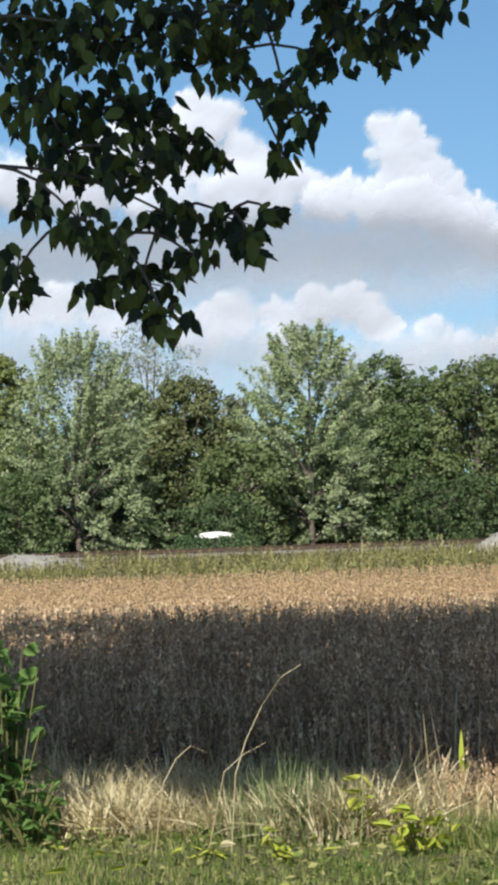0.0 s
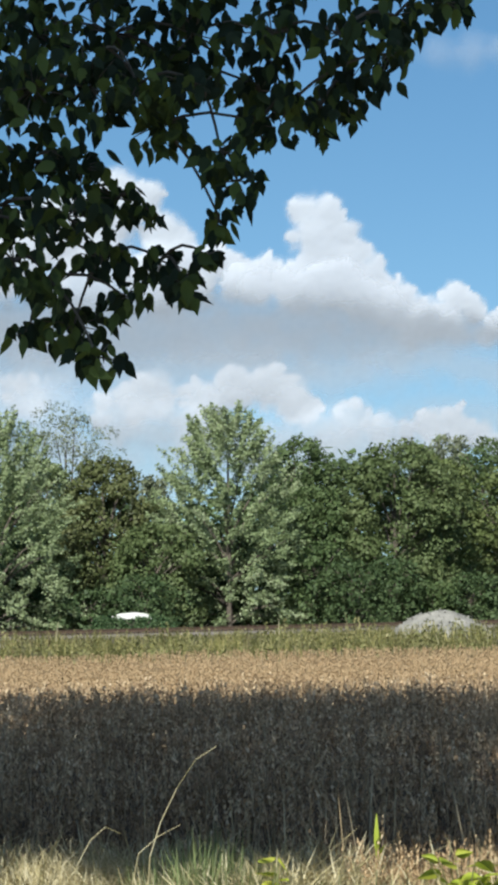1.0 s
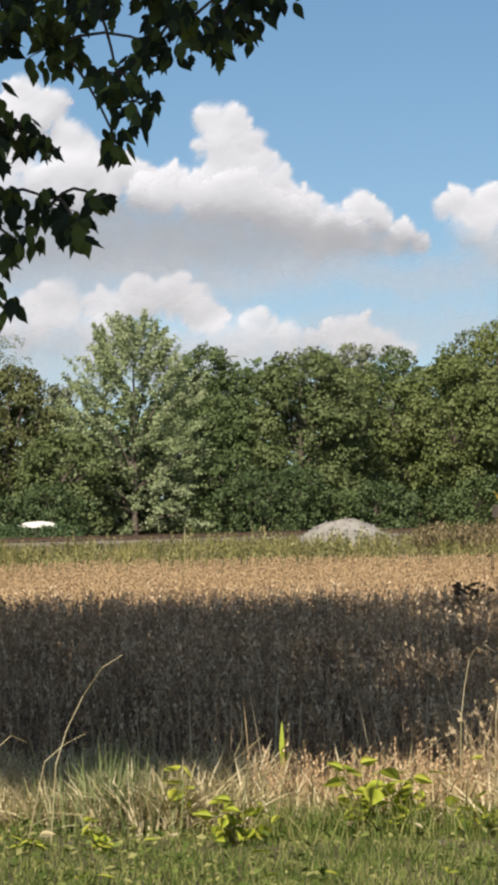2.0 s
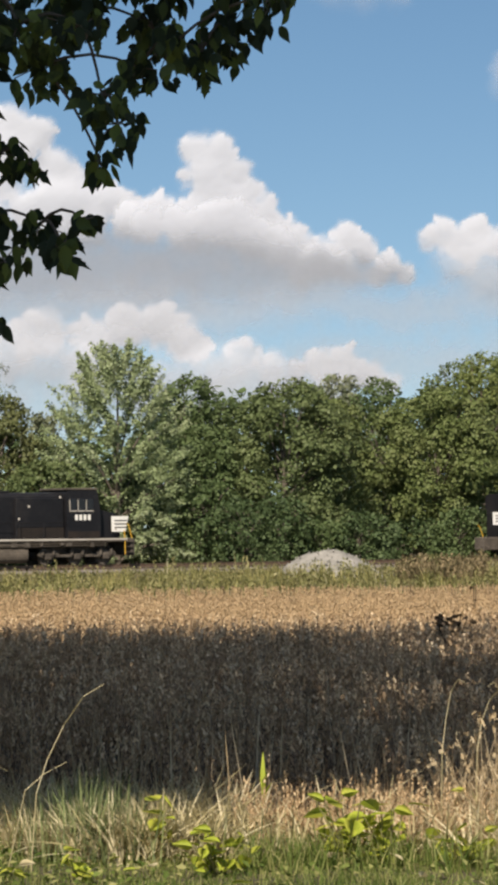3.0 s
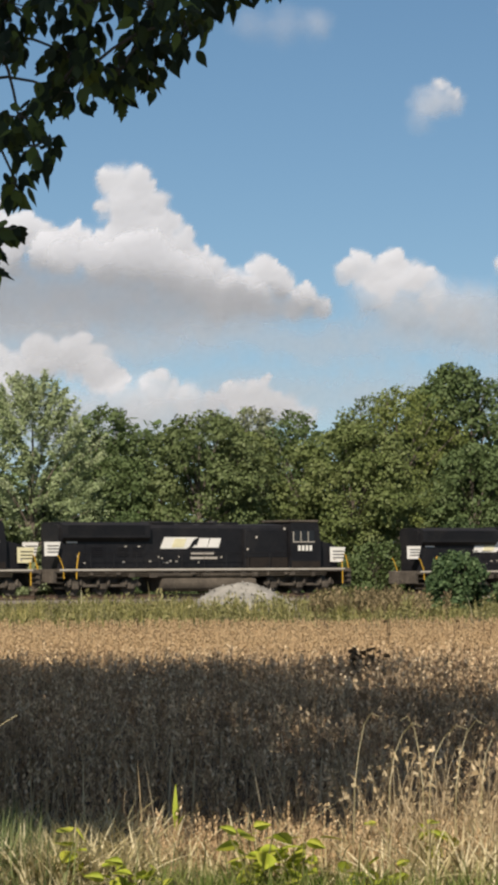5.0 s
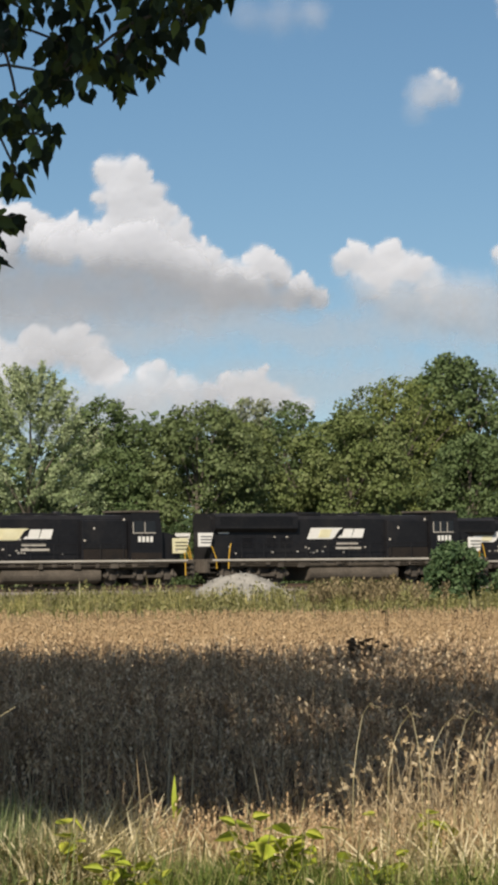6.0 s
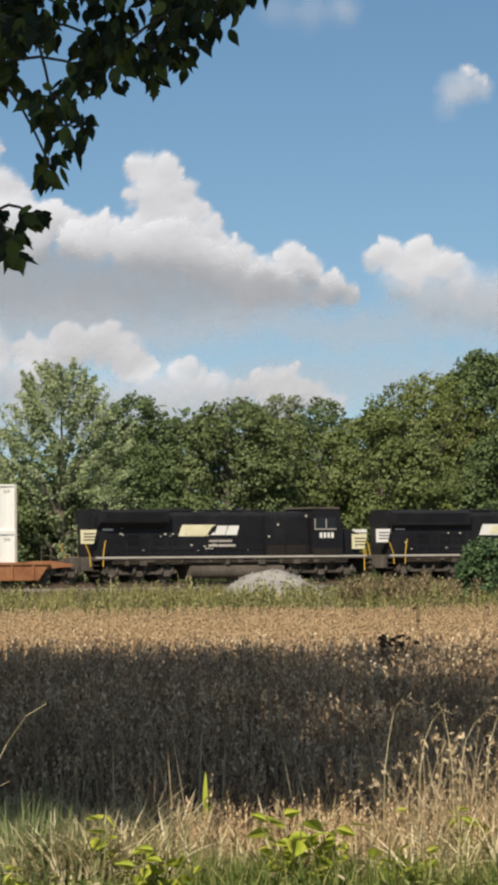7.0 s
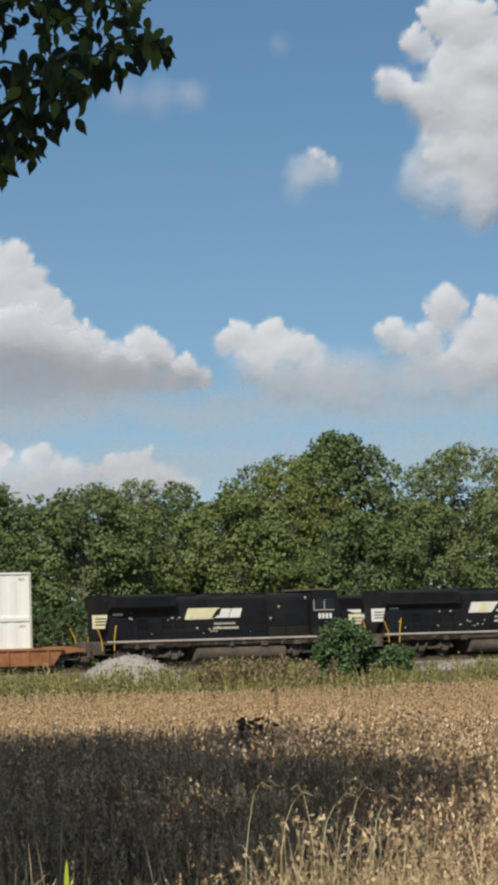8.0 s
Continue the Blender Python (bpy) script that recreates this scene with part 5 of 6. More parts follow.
def build_grass():
    r = np.random.default_rng(44)
    n = 50000
    y = r.uniform(19.5, 33.2, n)
    x = r.uniform(-1, 1, n) * y * 0.142
    k = y < near_edge(x) + 0.3
    x, y = x[k], y[k]
    h = 0.04 + 0.06 * (fbm(x * 2.2, y * 1.1, 17) + 0.8) + r.uniform(0, 0.06, len(x)) ** 1.3
    tm = [blade(0.10, 1.0, l, 2) for l in (0.3, -0.4, 0.7, 0.0)]
    v, t = scatter(tm, np.stack([x, y, x * 0], -1), np.stack([h, h, h], -1), spin(r.uniform(0, 6.28, len(x)), r.uniform(0, 0.6, len(x)), r.uniform(0, 6.28, len(x))))
    tagged(part("lawn", tri_mesh("lawn", v, t), M_LAWN), "short green mown grass before the field", "grass", kind="stuff")
    n = 9000
    x, y = r.uniform(-4.6, 4.6, n), r.uniform(20, 31, n)
    k = (y < near_edge(x)) & (fbm(x * 1.6, y * 0.9, 29) > -0.1)
    x, y = x[k], y[k]
    lv = [(np.array([(0, 0, 0), (0.5, 0.3, 0.12), (1, 0, 0.02), (0.5, -0.3, 0.12)]), np.array([(0, 1, 2), (0, 2, 3)]))]
    v, t = scatter(lv, np.stack([x, y, r.uniform(0.03, 0.12, len(x))], -1), r.uniform(0.03, 0.085, len(x)), spin(r.uniform(0, 6.28, len(x)), r.uniform(0, 0.9, len(x)), r.uniform(0, 6.28, len(x))))
    tagged(part("clover", tri_mesh("clover", v, t), M_LAWN), "small broad clover leaves among the grass", "grass", kind="stuff")
    # pale uncut grass along the field
    n = 36000
    x = r.uniform(-5.2, 5.2, n)
    e = near_edge(x)
    y = e + r.uniform(-2.8, 0.6, n)
    clump = fbm(x * 1.8, y * 1.2, 19)
    edge = np.interp(x, [-6, -2.5, -1.0, 0.5, 6], [-2.3, -2.2, -1.4, -1.2, -1.1])
    k = (y - e > edge * (0.75 + 0.35 * clump)) & (clump > -0.55) & (r.uniform(0, 1, n) < np.interp(x, [-0.8, 0.1, 1.2, 1.8], [1.0, 0.12, 0.12, 0.4]))
    x, y, clump = x[k], y[k], clump[k]
    h = (0.20 + 0.18 * (clump + 1) / 2 + r.uniform(0, 0.16, len(x))) * np.interp(y - near_edge(x), [-3.5, -1, 0.5], [0.75, 1.15, 1.4])
    tm = [blade(0.05, 1.0, l, 4) for l in (0.6, -0.8, 1.1, 0.2, -1.2)]
    v, t = scatter(tm, np.stack([x, y, x * 0], -1), np.stack([h, h, h], -1), spin(r.uniform(0, 6.28, len(x)), r.uniform(0, 0.55, len(x)), r.uniform(0, 6.28, len(x))))
    tagged(part("dry_grass", tri_mesh("dry_grass", v, t), M_DRY), "pale straw-coloured uncut grass along the field", "grass", kind="stuff")
    # fine green weeds mixed in at the crop's foot
    n = 1500
    x = np.where(r.uniform(0, 1, n) < 0.6, r.normal(-1.25, 0.36, n), r.uniform(-3.6, 0.6, n))
    y = near_edge(x) - 0.75 + r.uniform(-0.5, 0.5, n)
    h = r.uniform(0.18, 0.45, n) + 0.42 * np.exp(-((x + 1.25) / 0.45) ** 2) * r.uniform(0.2, 1, n)
    tm = [blade(0.032, 1.0, l, 4) for l in (0.3, -0.45, 0.75, 0.1)]
    v, t = scatter(tm, np.stack([x, y, x * 0], -1), np.stack([h * 0.7, h * 0.7, h], -1), spin(r.uniform(0, 6.28, n), r.uniform(0, .4, n), r.uniform(0, 6.28, n)), r.integers(0, 4, n))
    tagged(part("green_weeds", tri_mesh("green_weeds", v, t), M_GREENWEED), "fine green weeds at the foot of the crop", "weeds", kind="stuff")
    # rank green grass between lawn and crop
    n = 5200
    x = r.uniform(-4.4, 4.4, n)
    y = near_edge(x) + np.interp(x, [-2, 0], [-1.9, -1.0]) + r.uniform(-0.7, 0.7, n)
    clump = fbm(x * 2.1, y * 1.4, 53)
    k = clump > np.interp(x, [-0.9, 0.3], [0.30, -0.35])
    x, y, clump = x[k], y[k], clump[k]
    h = 0.12 + 0.2 * (clump + 0.4).clip(0, 1) + r.uniform(0, 0.10, len(x))
    tm = [blade(0.035, 1.0, l, 3) for l in (0.5, -0.6, 0.9, 0.1)]
    v, t = scatter(tm, np.stack([x, y, x * 0], -1), h, spin(r.uniform(0, 6.28, len(x)), r.uniform(0, 0.5, len(x)), r.uniform(0, 6.28, len(x))))
    tagged(part("rank_grass", tri_mesh("rank_grass", v, t), M_LAWN), "rank green grass in tufts before the crop", "grass", kind="stuff")
    # tall seeding grass at the field corner
    n = 430
    x = 1.25 + 2.1 * r.uniform(0, 1, n) ** 1.1
    y = r.uniform(26.6, 28.8, n)
    h = r.uniform(0.45, 1.15, n) * np.interp(x, [1.2, 1.6, 2.3, 3.2], [0.5, 1.0, 0.95, 0.7])
    tm = [seeding_stalk(170 + k) for k in range(7)]
    v, t = scatter(tm, np.stack([x, y, x * 0], -1), h, spin(r.uniform(0, 6.28, n), r.uniform(0, .25, n), r.uniform(0, 6.28, n)))
    tagged(part("tall_grass", tri_mesh("tall_grass", v, t), M_PALE), "tall pale dry grass at the field corner", "grass", kind="stuff")


build_grass()


def broad_leaf(l, w, fold=0.15, tip=1.0):
    """A heart-shaped leaf lying along +x, folded on its midrib."""
    o = [(0, 0), (0.08, 0.32), (0.28, 0.5), (0.55, 0.42), (0.8, 0.2), (1.0 * tip, 0)]
    v = [(x * l, 0, 0.04 * l * math.sin(3 * x)) for x, _ in o]
    v += [(x * l, y * w, fold * y * w) for x, y in o[1:-1]] + [(x * l, -y * w, fold * y * w) for x, y in o[1:-1]]
    t = []
    for s in (6, 10):
        t.append((0, 1, s))
        for i in range(3):
            t += [(1 + i, 2 + i, s + i + 1), (1 + i, s + i + 1, s + i)]
        t.append((4, 5, s + 3))
    return np.array(v), np.array(t)


def leaf_weed(u, v, y, height, spread, leaves, label, seed, mat=None, size=0.12, name="broadleaf_weed", thick=0.007):
    """A low weed with broad leaves on thin stems; its top at u, v."""
    r = np.random.default_rng(seed)
    root = tagged(new(name), label, "weed")
    c = at(u, 0, y)
    root.location = (c[0], c[1], 0)
    me = tri_mesh("leaf", *broad_leaf(1.0, 1.0))
    tips = []
    for k in range(max(3, leaves // 3)):
        bm = B()
        a, q = r.uniform(0, 6.28), spread * r.uniform(0.2, 1)
        p = (q * math.cos(a), q * math.sin(a), height * r.uniform(0.55, 1))
        limb_mesh(bm, (0.03 * math.cos(a), 0.03 * math.sin(a), 0), p, thick, thick * 0.6, (0, 0, 0.04), 5, 3)
        tips.append(p)
        part("stem", bm, mat if thick > 0.01 else M_WEED, root)
    for k in range(leaves):
        p = Vector(tips[k % len(tips)])
        f = 1 - 0.28 * (k // len(tips))
        ob = part("leaf", me, mat or M_WEEDLEAF, root)
        ob.location = (p.x * f + r.normal(0, 0.03), p.y * f + r.normal(0, 0.03), max(0.06, p.z * f))
        ob.rotation_euler = (r.uniform(-0.9, 0.9), r.uniform(-0.4, 0.9), r.uniform(0, 6.28))
        q = size * r.uniform(0.7, 1.25)
        ob.scale = (q, q * 0.85, q)


leaf_weed(-82, 0, 25.7, 0.34, 0.26, 34, "yellowing broad-leaved weed in the grass", 61, size=0.13)
leaf_weed(150, 0, 26.4, 0.52, 0.26, 30, "yellow-green broad-leaved weed before the crop", 62, size=0.16)
leaf_weed(222, 0, 26.4, 0.58, 0.2, 22, "tall yellow-green broad-leaved weed", 63, size=0.15)
leaf_weed(345, 0, 26.2, 0.32, 0.3, 26, "green broad-leaved weed in dry grass", 64)
leaf_weed(420, 0, 27.0, 0.55, 0.4, 30, "green broad-leaved weed in dry grass", 65)
leaf_weed(-175, 0, 26.5, 0.64, 0.10, 8, "young weed with pale pointed leaves", 67, size=0.15)
leaf_weed(-770, 0, 26.7, 0.55, 0.42, 90, "dense leafy green weed at the field edge", 68, M_GREENLEAF, 0.13)
leaf_weed(-805, 0, 27.1, 1.6, 0.34, 140, "tall green leafy weed before the crop", 69, M_GREENLEAF, 0.18)
leaf_weed(-330, 0, 25.4, 0.25, 0.22, 10, "pale green weed low in the grass", 71)
leaf_weed(-460, 0, 25.2, 0.18, 0.18, 7, "pale green weed low in the grass", 72)


def volunteer():
    """A narrow upright yellow-green leaf shoot."""
    root = tagged(new("corn_shoot"), "single yellow-green shoot with upright leaves", "weed")
    c = at(-2, 0, 27.5)
    root.location = (c[0], c[1], 0)
    bm = B()
    limb_mesh(bm, (0, 0, 0), (0.01, 0, 0.56), 0.010, 0.006, (0.01, 0, 0), 6, 4)
    part("stem", bm, M_WEEDLEAF, root)
    for a, h, l, w in ((1.45, 0.50, 0.04, 0.052), (1.9, 0.44, -0.12, 0.04), (5.2, 0.36, 0.15, 0.045)):
        v, t = blade(w, 0.27 if h > 0.48 else 0.2, l, 5)
        v[:, 1] *= np.interp(v[:, 2], [0, 0.08, 0.2, 0.34], [0.5, 1.0, 1.0, 1.0])
        ob = part("leaf", tri_mesh("leaf", v, t), M_WEEDLEAF, root)
        ob.location, ob.rotation_euler = (0.01, 0, h), (0, 0, a)


volunteer()


def reed(points, y, r0, label):
    """A long dry stalk through places given across and up."""
    P = [at(u, v, y) for u, v in points]
    root = tagged(new("dry_stalk"), label, "stalk", "long dry stalks")
    root.location = (P[0][0], P[0][1], 0)
    P[0][2] = -0.02
    bm = B()
    for i, (p, q) in enumerate(zip(P, P[1:])):
        f = i / (len(P) - 1)
        cyl(bm, p - P[0] * [1, 1, 0], q - P[0] * [1, 1, 0], r0 * (1 - 0.6 * f), r0 * (1 - 0.6 * (i + 1) / (len(P) - 1)), 6)
    part("stalk", bm, M_DRY, root)


reed([(-412, -500), (-400, -455), (-380, -395), (-350, -335), (-315, -285), (-278, -263)], 25.9, 0.0048, "long pale dry stalk leaning over the crop")
reed([(-548, -520), (-530, -470), (-505, -425), (-478, -402), (-450, -415)], 26.0, 0.0045, "bent pale dry stalk at the field edge")
reed([(-455, -500), (-420, -450), (-385, -420), (-345, -400)], 26.0, 0.004, "thin dry stalk leaning at the field edge")
for _u, _v, _bend in ((330, -262, 34), (396, -280, 46), (428, -268, -30), (470, -285, 52), (512, -276, 40), (556, -290, 36)):
    reed([(_u - 0.5 * _bend, -440), (_u - 0.35 * _bend, -390), (_u - 0.15 * _bend, -335), (_u + 0.15 * _bend, _v - 20), (_u + 0.55 * _bend, _v), (_u + 0.95 * _bend, _v - 8)], 26.9, 0.0038, "tall pale grass stalk nodding over the field edge")
reed([(-40, -560), (-15, -500), (10, -450)], 28.0, 0.016, "short pale broken stalk in the grass")


M_WITHERED = leafy("withered_leaf", [(0.05, 0.035, 0.02), (0.10, 0.07, 0.04), (0.17, 0.12, 0.07)], 0.4, 0.2)


def dark_weed():
    """A darker bent weed that stands above the crop."""
    leaf_weed(330, 0, 62.0, 0.98, 0.45, 130, "dark withered weed standing above the crop", 81, M_WITHERED, 0.13, "withered_weed", 0.016)
    leaf_weed(377, 0, 84.0, 1.15, 0.10, 8, "dark withered weed standing above the crop", 82, M_WITHERED, 0.12, "withered_weed", 0.02)
    leaf_weed(655, 0, 95.0, 1.1, 0.10, 8, "dark withered weed standing above the crop", 83, M_WITHERED, 0.12, "withered_weed", 0.02)
    leaf_weed(556, 0, 92.0, 1.1, 0.14, 10, "dark withered weed standing above the crop", 85, M_WITHERED, 0.12, "withered_weed", 0.02)
    leaf_weed(268, 0, 103.0, 1.05, 0.12, 9, "dark withered weed standing above the crop", 86, M_WITHERED, 0.12, "withered_weed", 0.02)
    leaf_weed(-60, 0, 106.0, 1.0, 0.15, 10, "dark withered weed standing above the crop", 87, M_WITHERED, 0.10, "withered_weed", 0.018)
    leaf_weed(500, 0, 100.0, 1.0, 0.25, 18, "dark withered weed standing above the crop", 84, M_WITHERED, 0.12, "withered_weed", 0.02)


dark_weed()


def fallen_leaves():
    r = np.random.default_rng(91)
    me, pale = tri_mesh("fallen_leaf", *broad_leaf(1.0, 0.8, 0.25)), tri_mesh("fallen_leaf", *broad_leaf(1.0, 0.7, 0.35))
    pale.materials.append(M_DRY)
    for k in range(44):
        y = r.uniform(22.6, 27.5)
        u = r.uniform(-760, 480)
        ob = part("fallen_leaf", pale if k % 3 == 0 else me, M_WEEDLEAF)
        ob.location = (u / FOCAL * y, y, 0.09 + r.uniform(0, 0.03))
        ob.rotation_euler = (r.uniform(-0.5, 0.5), r.uniform(-0.5, 0.3), r.uniform(0, 6.28))
        q = r.uniform(0.09, 0.17)
        ob.scale = (q, q, q)
        tagged(ob, "pale dry fallen leaf lying on the grass" if k % 3 == 0 else "yellow-green fallen leaf lying on the grass", "leaf", "fallen leaves")


fallen_leaves()


# ---- the shade tree with its overhanging branches ----
def maple_leaf():
    """A lobed, drooping leaf with its stalk at the origin, tip along -z, 1 long."""
    o = [(0.0, 0.02), (0.13, 0.03), (0.27, -0.12), (0.38, -0.34), (0.27, -0.42), (0.31, -0.66), (0.17, -0.74), (0.09, -0.95), (0.0, -1.22)]
    v = [(0, 0, 0), (0, -0.04, -0.45)] + [(x, 0.10 * x + 0.10 * z * z, z) for x, z in o] + [(-x, 0.10 * x + 0.10 * z * z, z) for x, z in o[1:-1]]
    t = []
    R = list(range(2, 11))
    for a, b in zip(R, R[1:]):
        t.append((1, a, b))
    Lf = [2] + list(range(11, 18)) + [10]
    for a, b in zip(Lf, Lf[1:]):
        t.append((1, b, a))
    return np.array(v), np.array(t)


MAPLE = maple_leaf()
PLAIN_LEAF = (np.array([(0, 0, 0), (0.42, 0.05, -0.45), (0, 0, -1.1), (-0.42, 0.05, -0.45)]), np.array([(0, 1, 2), (0, 2, 3)]))
_o = [(0.0, 0.0), (0.17, -0.10), (0.30, -0.30), (0.33, -0.52), (0.24, -0.78), (0.10, -1.02), (0.0, -1.25)]
POINTED = (np.array([(0, -0.05, -0.5)] + [(x, 0.16 * x + 0.12 * z * z, z) for x, z in _o] + [(-x, 0.16 * x + 0.12 * z * z, z) for x, z in _o[1:-1]]),
           np.array([(0, k, k + 1) for k in range(1, 7)] + [(0, b, a) for a, b in zip([1, 8, 9, 10, 11, 12], [8, 9, 10, 11, 12, 7])]))
MAPLE = (MAPLE[0] * np.array([1.15, 1.0, 1.0]), MAPLE[1])


def leaf_mass(r, n, centre, radii, keep, gap=-0.28):
    """Leaves through a rounded mass with gaps; keep says which places are free."""
    d = r.normal(0, 1, (n, 3))
    d /= np.linalg.norm(d, axis=1)[:, None]
    q = r.uniform(0.1, 1, n) ** 0.45
    p = d * q[:, None] * np.array(radii) * (1 + 0.22 * fbm(d[:, 0] * 3 + 9, d[:, 2] * 3 + d[:, 1] * 2, 61))[:, None] + np.array(centre)
    gaps = fbm(p[:, 0] * 0.55 + 3, p[:, 2] * 0.55 + p[:, 1] * 0.25, 63, 3)
    p = p[(gaps > gap) & keep(p)]
    m = len(p)
    return scatter([PLAIN_LEAF], p, r.uniform(0.18, 0.30, m), spin(r.uniform(0, 6.28, m), r.uniform(0, 1.2, m), r.uniform(0, 6.28, m)))


def shade_tree():
    """A tall tree left of the view; its crown reaches over and past it."""
    root = tagged(new("shade_tree"), "large leafy tree with dark branches hanging over the view", "tree")
    base = np.array([-8.6, 24.0, 0.0])
    root.location = base
    bm = B()
    limb_mesh(bm, (0, 0, -0.3), (0.5, 0.4, 7.0), 0.55, 0.42, (0.1, 0, 0), 14, 6)
    limb_mesh(bm, (0.5, 0.4, 7.0), (2.6, 2.0, 21.0), 0.42, 0.06, (0.2, 0.2, 0), 10, 6)
    part("trunk", bm, M_BARK, root)
    r = np.random.default_rng(55)
    for k in range(22):
        bm = B()
        a, z = k * 2.4, 9 + k * 0.6
        q = 6.6 * math.sqrt(max(0.05, 1 - ((z - 15) / 9) ** 2))
        limb_mesh(bm, (1.2, 1.0, z - 1.5), (3.4 + q * math.cos(a), 3.0 + q * 0.8 * math.sin(a), z + 1.5), 0.13, 0.03, (0, 0, 0.3), 7, 4)
        part("limb", bm, M_BARK, root)
    above = lambda p: p[:, 2] > np.where(p[:, 0] + base[0] > -0.15 * (p[:, 1] + base[1]), EYE[2] + (p[:, 1] + base[1]) * 1230 / FOCAL + 0.3, 5.5)
    v, t = leaf_mass(r, 68000, (2.2, 3.6, 16.5), (6.6, 10.0, 10.2), above, -0.22)
    part("crown", tri_mesh("crown", v, t), M_SHADELEAF, root)
    # unseen leaf masses, added where their shadows should fall on field and branches
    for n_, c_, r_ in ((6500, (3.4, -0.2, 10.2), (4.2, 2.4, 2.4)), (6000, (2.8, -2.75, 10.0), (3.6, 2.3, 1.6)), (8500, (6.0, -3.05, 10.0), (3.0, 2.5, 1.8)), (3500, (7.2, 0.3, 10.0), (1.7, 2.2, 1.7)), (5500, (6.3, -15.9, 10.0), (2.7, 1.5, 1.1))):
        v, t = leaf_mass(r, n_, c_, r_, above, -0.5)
        part("side_crown", tri_mesh("side_crown", v, t), M_SHADELEAF, root)
    v, t = leaf_mass(r, 29000, (-0.3, 13.8, 22.5), (8.2, 5.2, 4.6), above, -0.5)
    part("top_crown", tri_mesh("top_crown", v, t), M_SHADELEAF, root)
    # more unseen masses, each added to shade one sunny patch of the field
    v, t = leaf_mass(r, 2200, (4.75, -5.95, 10.0), (1.15, 0.85, 0.45), above, -0.5)
    part("side_crown", tri_mesh("side_crown", v, t), M_SHADELEAF, root)
    v, t = leaf_mass(r, 6500, (-2.0, 5.2, 19.6), (3.1, 3.2, 2.6), above, -0.5)
    part("side_crown", tri_mesh("side_crown", v, t), M_SHADELEAF, root)
    v, t = leaf_mass(r, 2600, (6.3, 0.6, 19.6), (2.3, 2.2, 2.0), above, -0.3)
    part("side_crown", tri_mesh("side_crown", v, t), M_SHADELEAF, root)
    v, t = leaf_mass(r, 1700, (6.1, -5.5, 18.0), (1.7, 2.4, 1.3), above, -0.2)
    part("side_crown", tri_mesh("side_crown", v, t), M_SHADELEAF, root)
    bm = B()
    limb_mesh(bm, (1.6, 1.2, 13.0), (6.0, -5.4, 17.8), 0.14, 0.04, (0, 0, 0.5), 8, 6)
    part("limb", bm, M_BARK, root)
    bm = B()
    limb_mesh(bm, (2.0, 1.6, 14.0), (1.0, 12.0, 21.0), 0.2, 0.05, (0, 0, 0.6), 8, 6)
    part("limb", bm, M_BARK, root)
    bm = B()
    limb_mesh(bm, (0.8, 0.6, 8.5), (9.0, -2.3, 10.4), 0.2, 0.05, (0, 0, 0.6), 8, 6)
    part("limb", bm, M_BARK, root)
    bm = B()
    limb_mesh(bm, (0.8, 0.6, 8.5), (6.0, -15.0, 10.2), 0.16, 0.04, (-4.5, 0, 0.9), 8, 8)
    part("limb", bm, M_BARK, root)
    bm = B()
    limb_mesh(bm, (0.5, 0.4, 6.5), (6.4, -9.3, 4.5), 0.18, 0.05, (-3.2, 0, 1.2), 8, 8)
    part("limb", bm, M_BARK, root)
    return root, base


SHADE_TREE, TREE_BASE = shade_tree()
# bunches of leaves: across, up, half width, half height
FRINGE_A = [(-722, 873, 90, 90), (-601, 868, 80, 90), (-500, 865, 60, 90), (-725, 752, 80, 60), (-614, 738, 80, 60), (-519, 724, 60, 60), (-547, 635, 80, 60),
            (-667, 659, 80, 60), (-455, 667, 50, 45), (-400, 645, 28, 20), (-730, 580, 40, 40)]
FRINGE_B = [(-650, 537, 50, 50), (-591, 505, 45, 50), (-489, 542, 60, 40), (-389, 534, 55, 35), (-349, 497, 40, 40), (-308, 541, 28, 16), (-451, 470, 50, 40),
            (-543, 423, 70, 50), (-504, 362, 55, 35), (-624, 416, 40, 35), (-764, 451, 35, 60)]
FRINGE_C = [(-390, 820, 60, 60), (-428, 892, 60, 50), (-318, 888, 60, 30), (-281, 766, 45, 45), (-253, 715, 50, 50), (-285, 651, 35, 35), (-210, 814, 40, 40),
            (-158, 852, 40, 50), (-100, 848, 40, 60), (-49, 887, 50, 80), (22, 936, 50, 50)]
FRINGE_D = [(-581, 1011, 90, 90), (-440, 1008, 90, 90), (-298, 1004, 90, 90), (-157, 1001, 80, 60), (-37, 998, 70, 50), (64, 1028, 70, 40), (152, 1050, 50, 28),
            (-720, 1010, 90, 90), (-180, 900, 60, 60), (-320, 930, 70, 50)]
FRINGE_E = [(-760, 1160, 110, 80), (-600, 1160, 100, 80), (-440, 1150, 100, 80), (-280, 1130, 100, 70), (-130, 1120, 90, 70), (10, 1100, 70, 60), (110, 1110, 60, 50), (-30, 1180, 110, 60),
            (-250, 1230, 120, 60), (-480, 1250, 130, 60)]


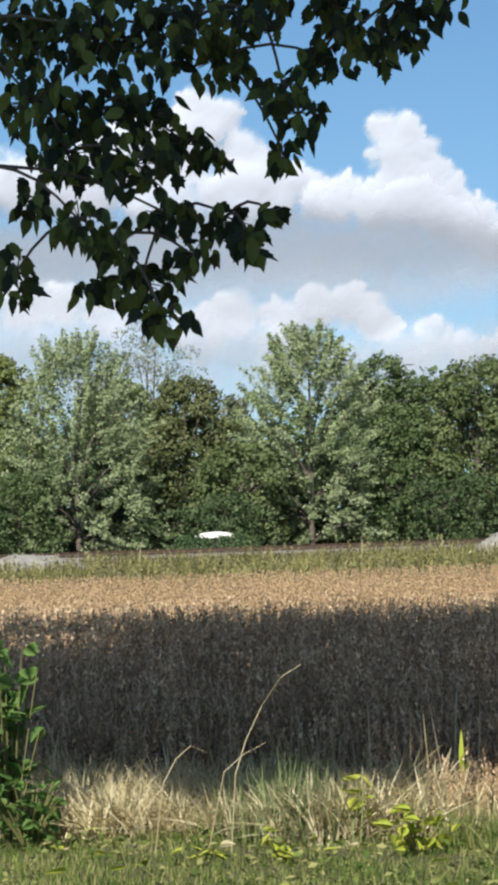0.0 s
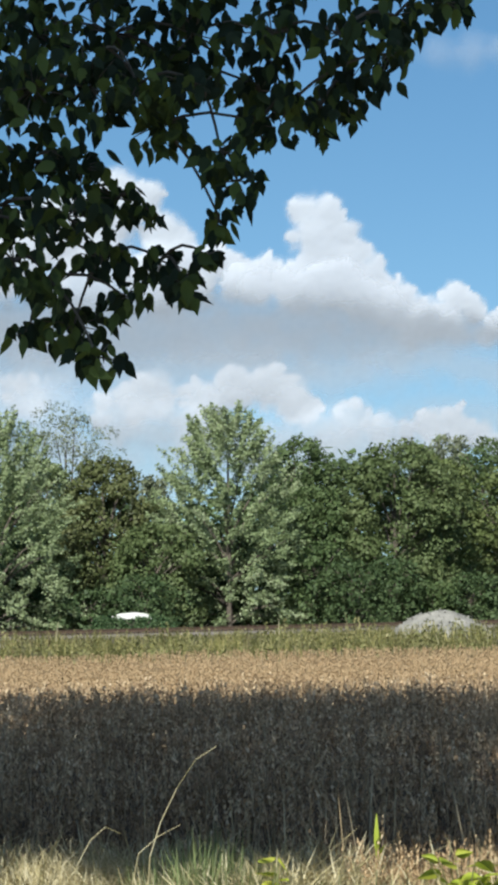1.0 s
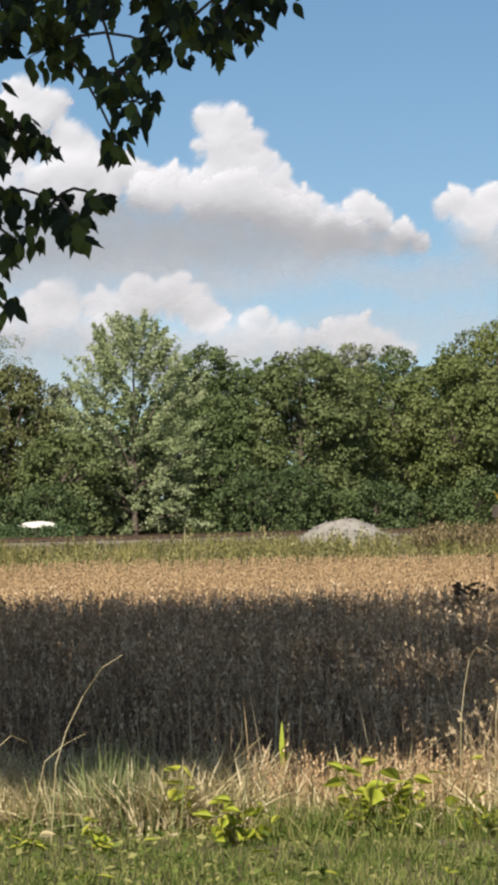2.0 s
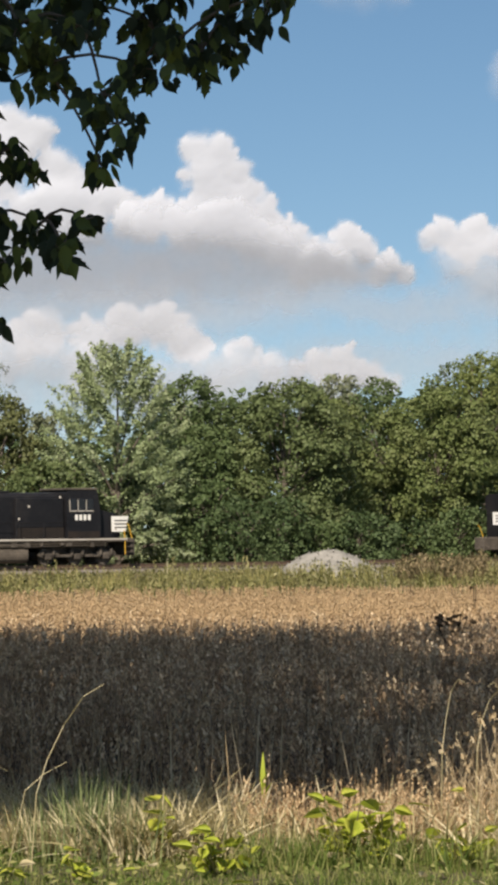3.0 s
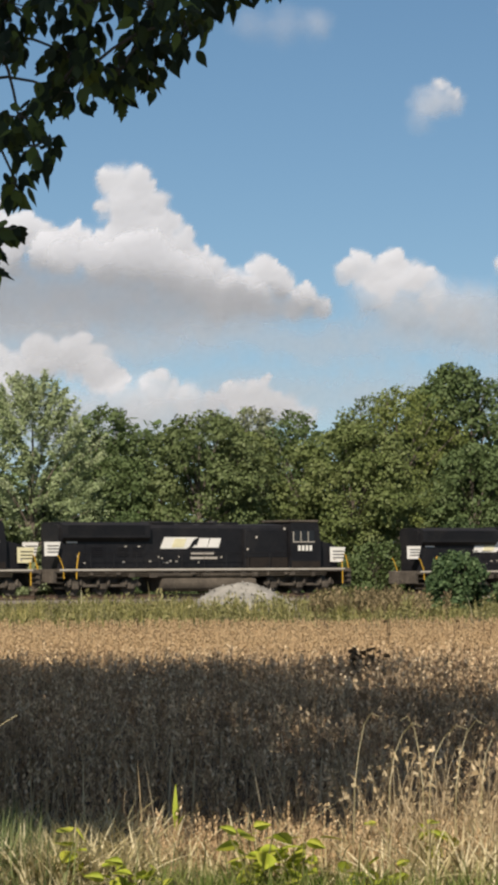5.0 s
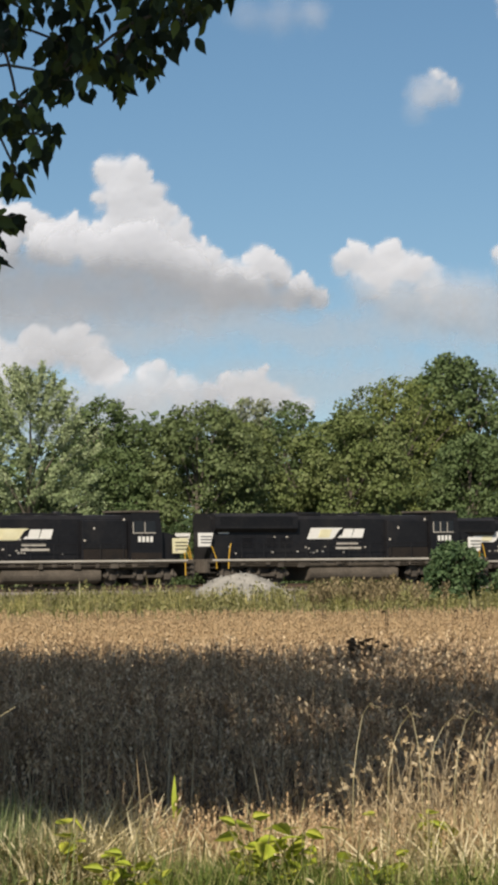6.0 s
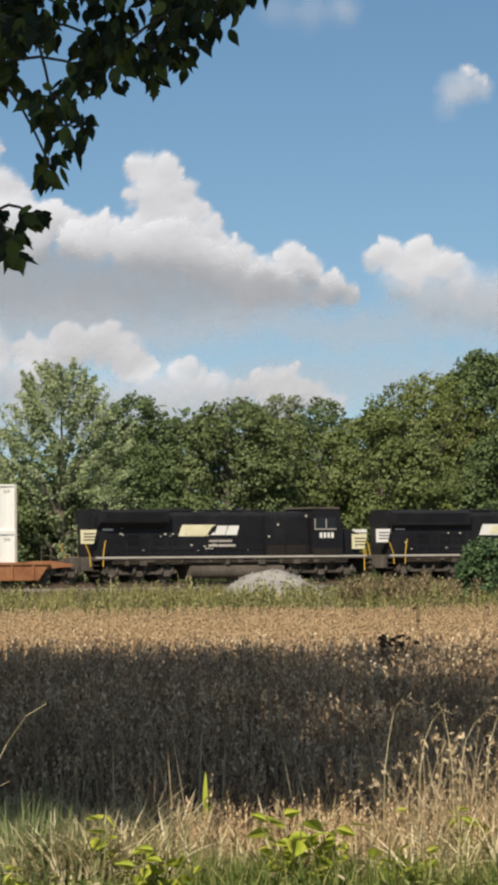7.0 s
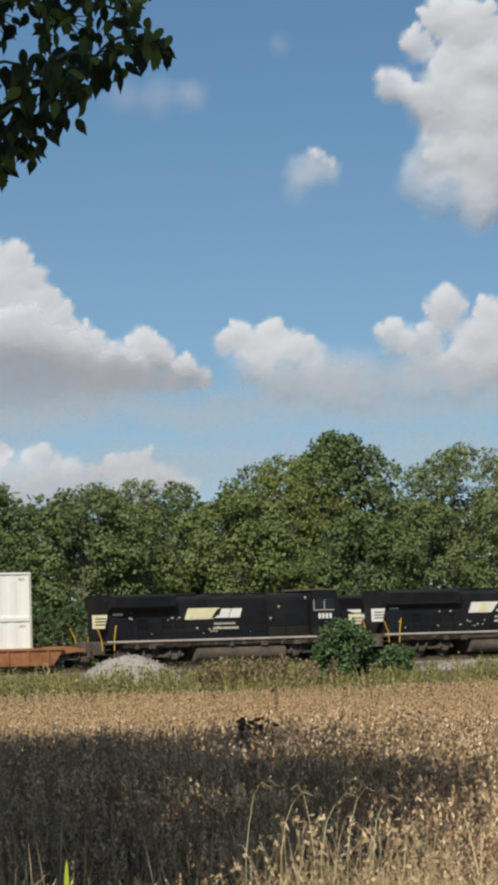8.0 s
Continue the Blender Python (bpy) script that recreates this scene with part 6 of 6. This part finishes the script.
def overhang(name, bunches, start, depth, seed, singles, density=1.0):
    """One hanging branch: limb, twigs to each bunch, leaves. Its origin lies at the limb's start."""
    r = np.random.default_rng(seed)
    s = at(*start, depth)
    root = new(name)
    root.parent = SHADE_TREE
    root.location = s - TREE_BASE
    bm = B()
    C = [at(u, v, depth + r.uniform(-0.5, 0.5)) - s for u, v, _, _ in bunches]
    done = [(np.zeros(3), 0.009)]
    for c in sorted(C, key=lambda q: np.linalg.norm(q)):
        j = min(range(len(done)), key=lambda i: np.linalg.norm(done[i][0] - c) + 0.35 * np.linalg.norm(done[i][0]) - 0.2 * (done[i][0][2] > c[2]))
        p, w = done[j]
        limb_mesh(bm, p, c, max(0.0075, w * 0.8), 0.005, (0, 0, 0.05), 6, 4)
        done.append((c, max(0.0075, w * 0.55)))
    part("branch_wood", bm, M_BARK, root)
    pos, own = [], []
    tw = B()
    for (u, v, ru, rv), c in zip(bunches, C):
        n = int(density * 0.0128 * ru * rv + 9)
        for k in range(n):
            a, q = r.uniform(0, 6.28), math.sqrt(r.uniform(0, 1)) * r.uniform(0.75, 0.98)
            o = np.array([ru * q * math.cos(a), r.uniform(-1, 1) * 90, rv * q * math.sin(a)]) / FOCAL * depth
            pos.append(c + o)
            if k % 4 == 0:
                cyl(tw, c * 1.0, c + o, 0.0036, 0.0022, 4)
    tagged(part("twig_wood", tw, M_BARK, root), kind="stuff")
    pos = np.array(pos)
    m = len(pos)
    size = r.uniform(0.046, 0.084, m)
    R = spin(r.uniform(-1.1, 1.1, m) + np.where(r.uniform(0, 1, m) < 0.5, 0, math.pi), r.uniform(0, 1.15, m), r.uniform(0, 6.28, m))
    which = (r.uniform(0, 1, m) < 0.78).astype(int)
    v, t = scatter([MAPLE, POINTED], pos[singles:], size[singles:], R[singles:], which[singles:])
    tagged(part("foliage", tri_mesh("foliage", v, t), M_SHADELEAF, root), kind="stuff")
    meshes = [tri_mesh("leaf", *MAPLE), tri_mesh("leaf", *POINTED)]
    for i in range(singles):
        ob = part("leaf", meshes[which[i]], M_SHADELEAF, root)
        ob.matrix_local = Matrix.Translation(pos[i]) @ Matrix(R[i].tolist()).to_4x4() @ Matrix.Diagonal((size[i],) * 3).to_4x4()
    return root


LIMB_A = overhang("branch", FRINGE_A, (-900, 900), 14.4, 201, 70)
LIMB_B = overhang("branch", FRINGE_B, (-800, 640), 14.2, 202, 90)
LIMB_C = overhang("branch", FRINGE_C, (-480, 960), 14.6, 203, 90)
LIMB_D = overhang("branch", FRINGE_D, (-900, 1080), 14.8, 204, 50, 0.95)
LIMB_E = overhang("branch", FRINGE_E, (-900, 1200), 15.0, 205, 0, 0.8)


# ---- what moves ----
def steady_rows(place):
    return [(t, place(t)) for t in (0.0, 0.1, 0.5, 1, 2, 3, 4, 5, 6, 7, 7.5, 7.9, 8.0)]


SWAY_LOW = [(0, 0, 0), (0.4, 3, 19), (0.6, 16, 35), (1.0, 26, 67), (1.5, 13, 27), (2.0, 0, 5), (2.6, 0, 10), (3.5, 8, 25), (4.0, -12, 10), (4.5, 3, 40), (5.0, 15, 54), (5.8, 18, 60), (6.5, 20, 60), (7.0, 8, 60), (7.5, 8, 58), (8.0, 8, 55)]
SWAY_HIGH = [(0, 0, 0), (0.5, 30, 40), (1.0, 30, 24), (1.5, 24, 12), (2.0, 12, 2), (2.7, 10, 10), (3.5, 4, 20), (4.0, -8, 10), (4.5, 2, 25), (5.0, 8, 30), (5.8, 12, 35), (6.5, 14, 40), (7.0, 16, 45), (7.5, 18, 42), (8.0, 16, 40)]

SWAY_LATE = [(0, 0, 0), (1, 0, 0), (2.5, 0, 0), (4, 0, 0), (5.5, 2, 0), (6.5, 6, 2), (7.0, 10, 4), (7.5, 16, 6), (8.0, 24, 8)]


def sway(branch, rows, depth, share):
    p = branch.location.copy()
    walk(branch, [(t, Matrix.Translation(p + Vector((u, 0, v)) * (share * depth / FOCAL))) for t, u, v in rows])


def motions():
    for branch, rows, depth, share in ((LIMB_A, SWAY_LOW, 14.4, 0.7), (LIMB_B, SWAY_LOW, 14.2, 1.0), (LIMB_C, SWAY_HIGH, 14.6, 1.0), (LIMB_D, SWAY_LATE, 14.8, 1.0), (LIMB_E, SWAY_LATE, 15.0, 1.0)):
        sway(branch, rows, depth, share)
    s_bc = lambda t: COUPLING_AT_7 + SPEED * (t - 7.0)
    walk(loco_b, steady_rows(lambda t: track_pose(s_bc(t) + LEN_B / 2)))
    walk(loco_c, steady_rows(lambda t: track_pose(s_bc(t) - LEN_C / 2)))
    s_w = lambda t: s_bc(t) - LEN_C - LEN_W / 2
    walk(car_w, steady_rows(lambda t: track_pose(s_w(t))))
    walk(box_low, steady_rows(lambda t: track_pose(s_w(t) - 1.65, 0, RAIL_Z + 0.24)))
    walk(box_top, steady_rows(lambda t: track_pose(s_w(t) - 1.65, 0, RAIL_Z + 3.15)))
    step = 2 / 30
    for w in wheels_b + wheels_c + wheels_w:
        x, z = w.location.x, w.location.z
        walk(w, [(k * step, pose(x, 0, z, 0, math.degrees(SPEED * k * step / 0.53) % 360)) for k in range(121)])


motions()
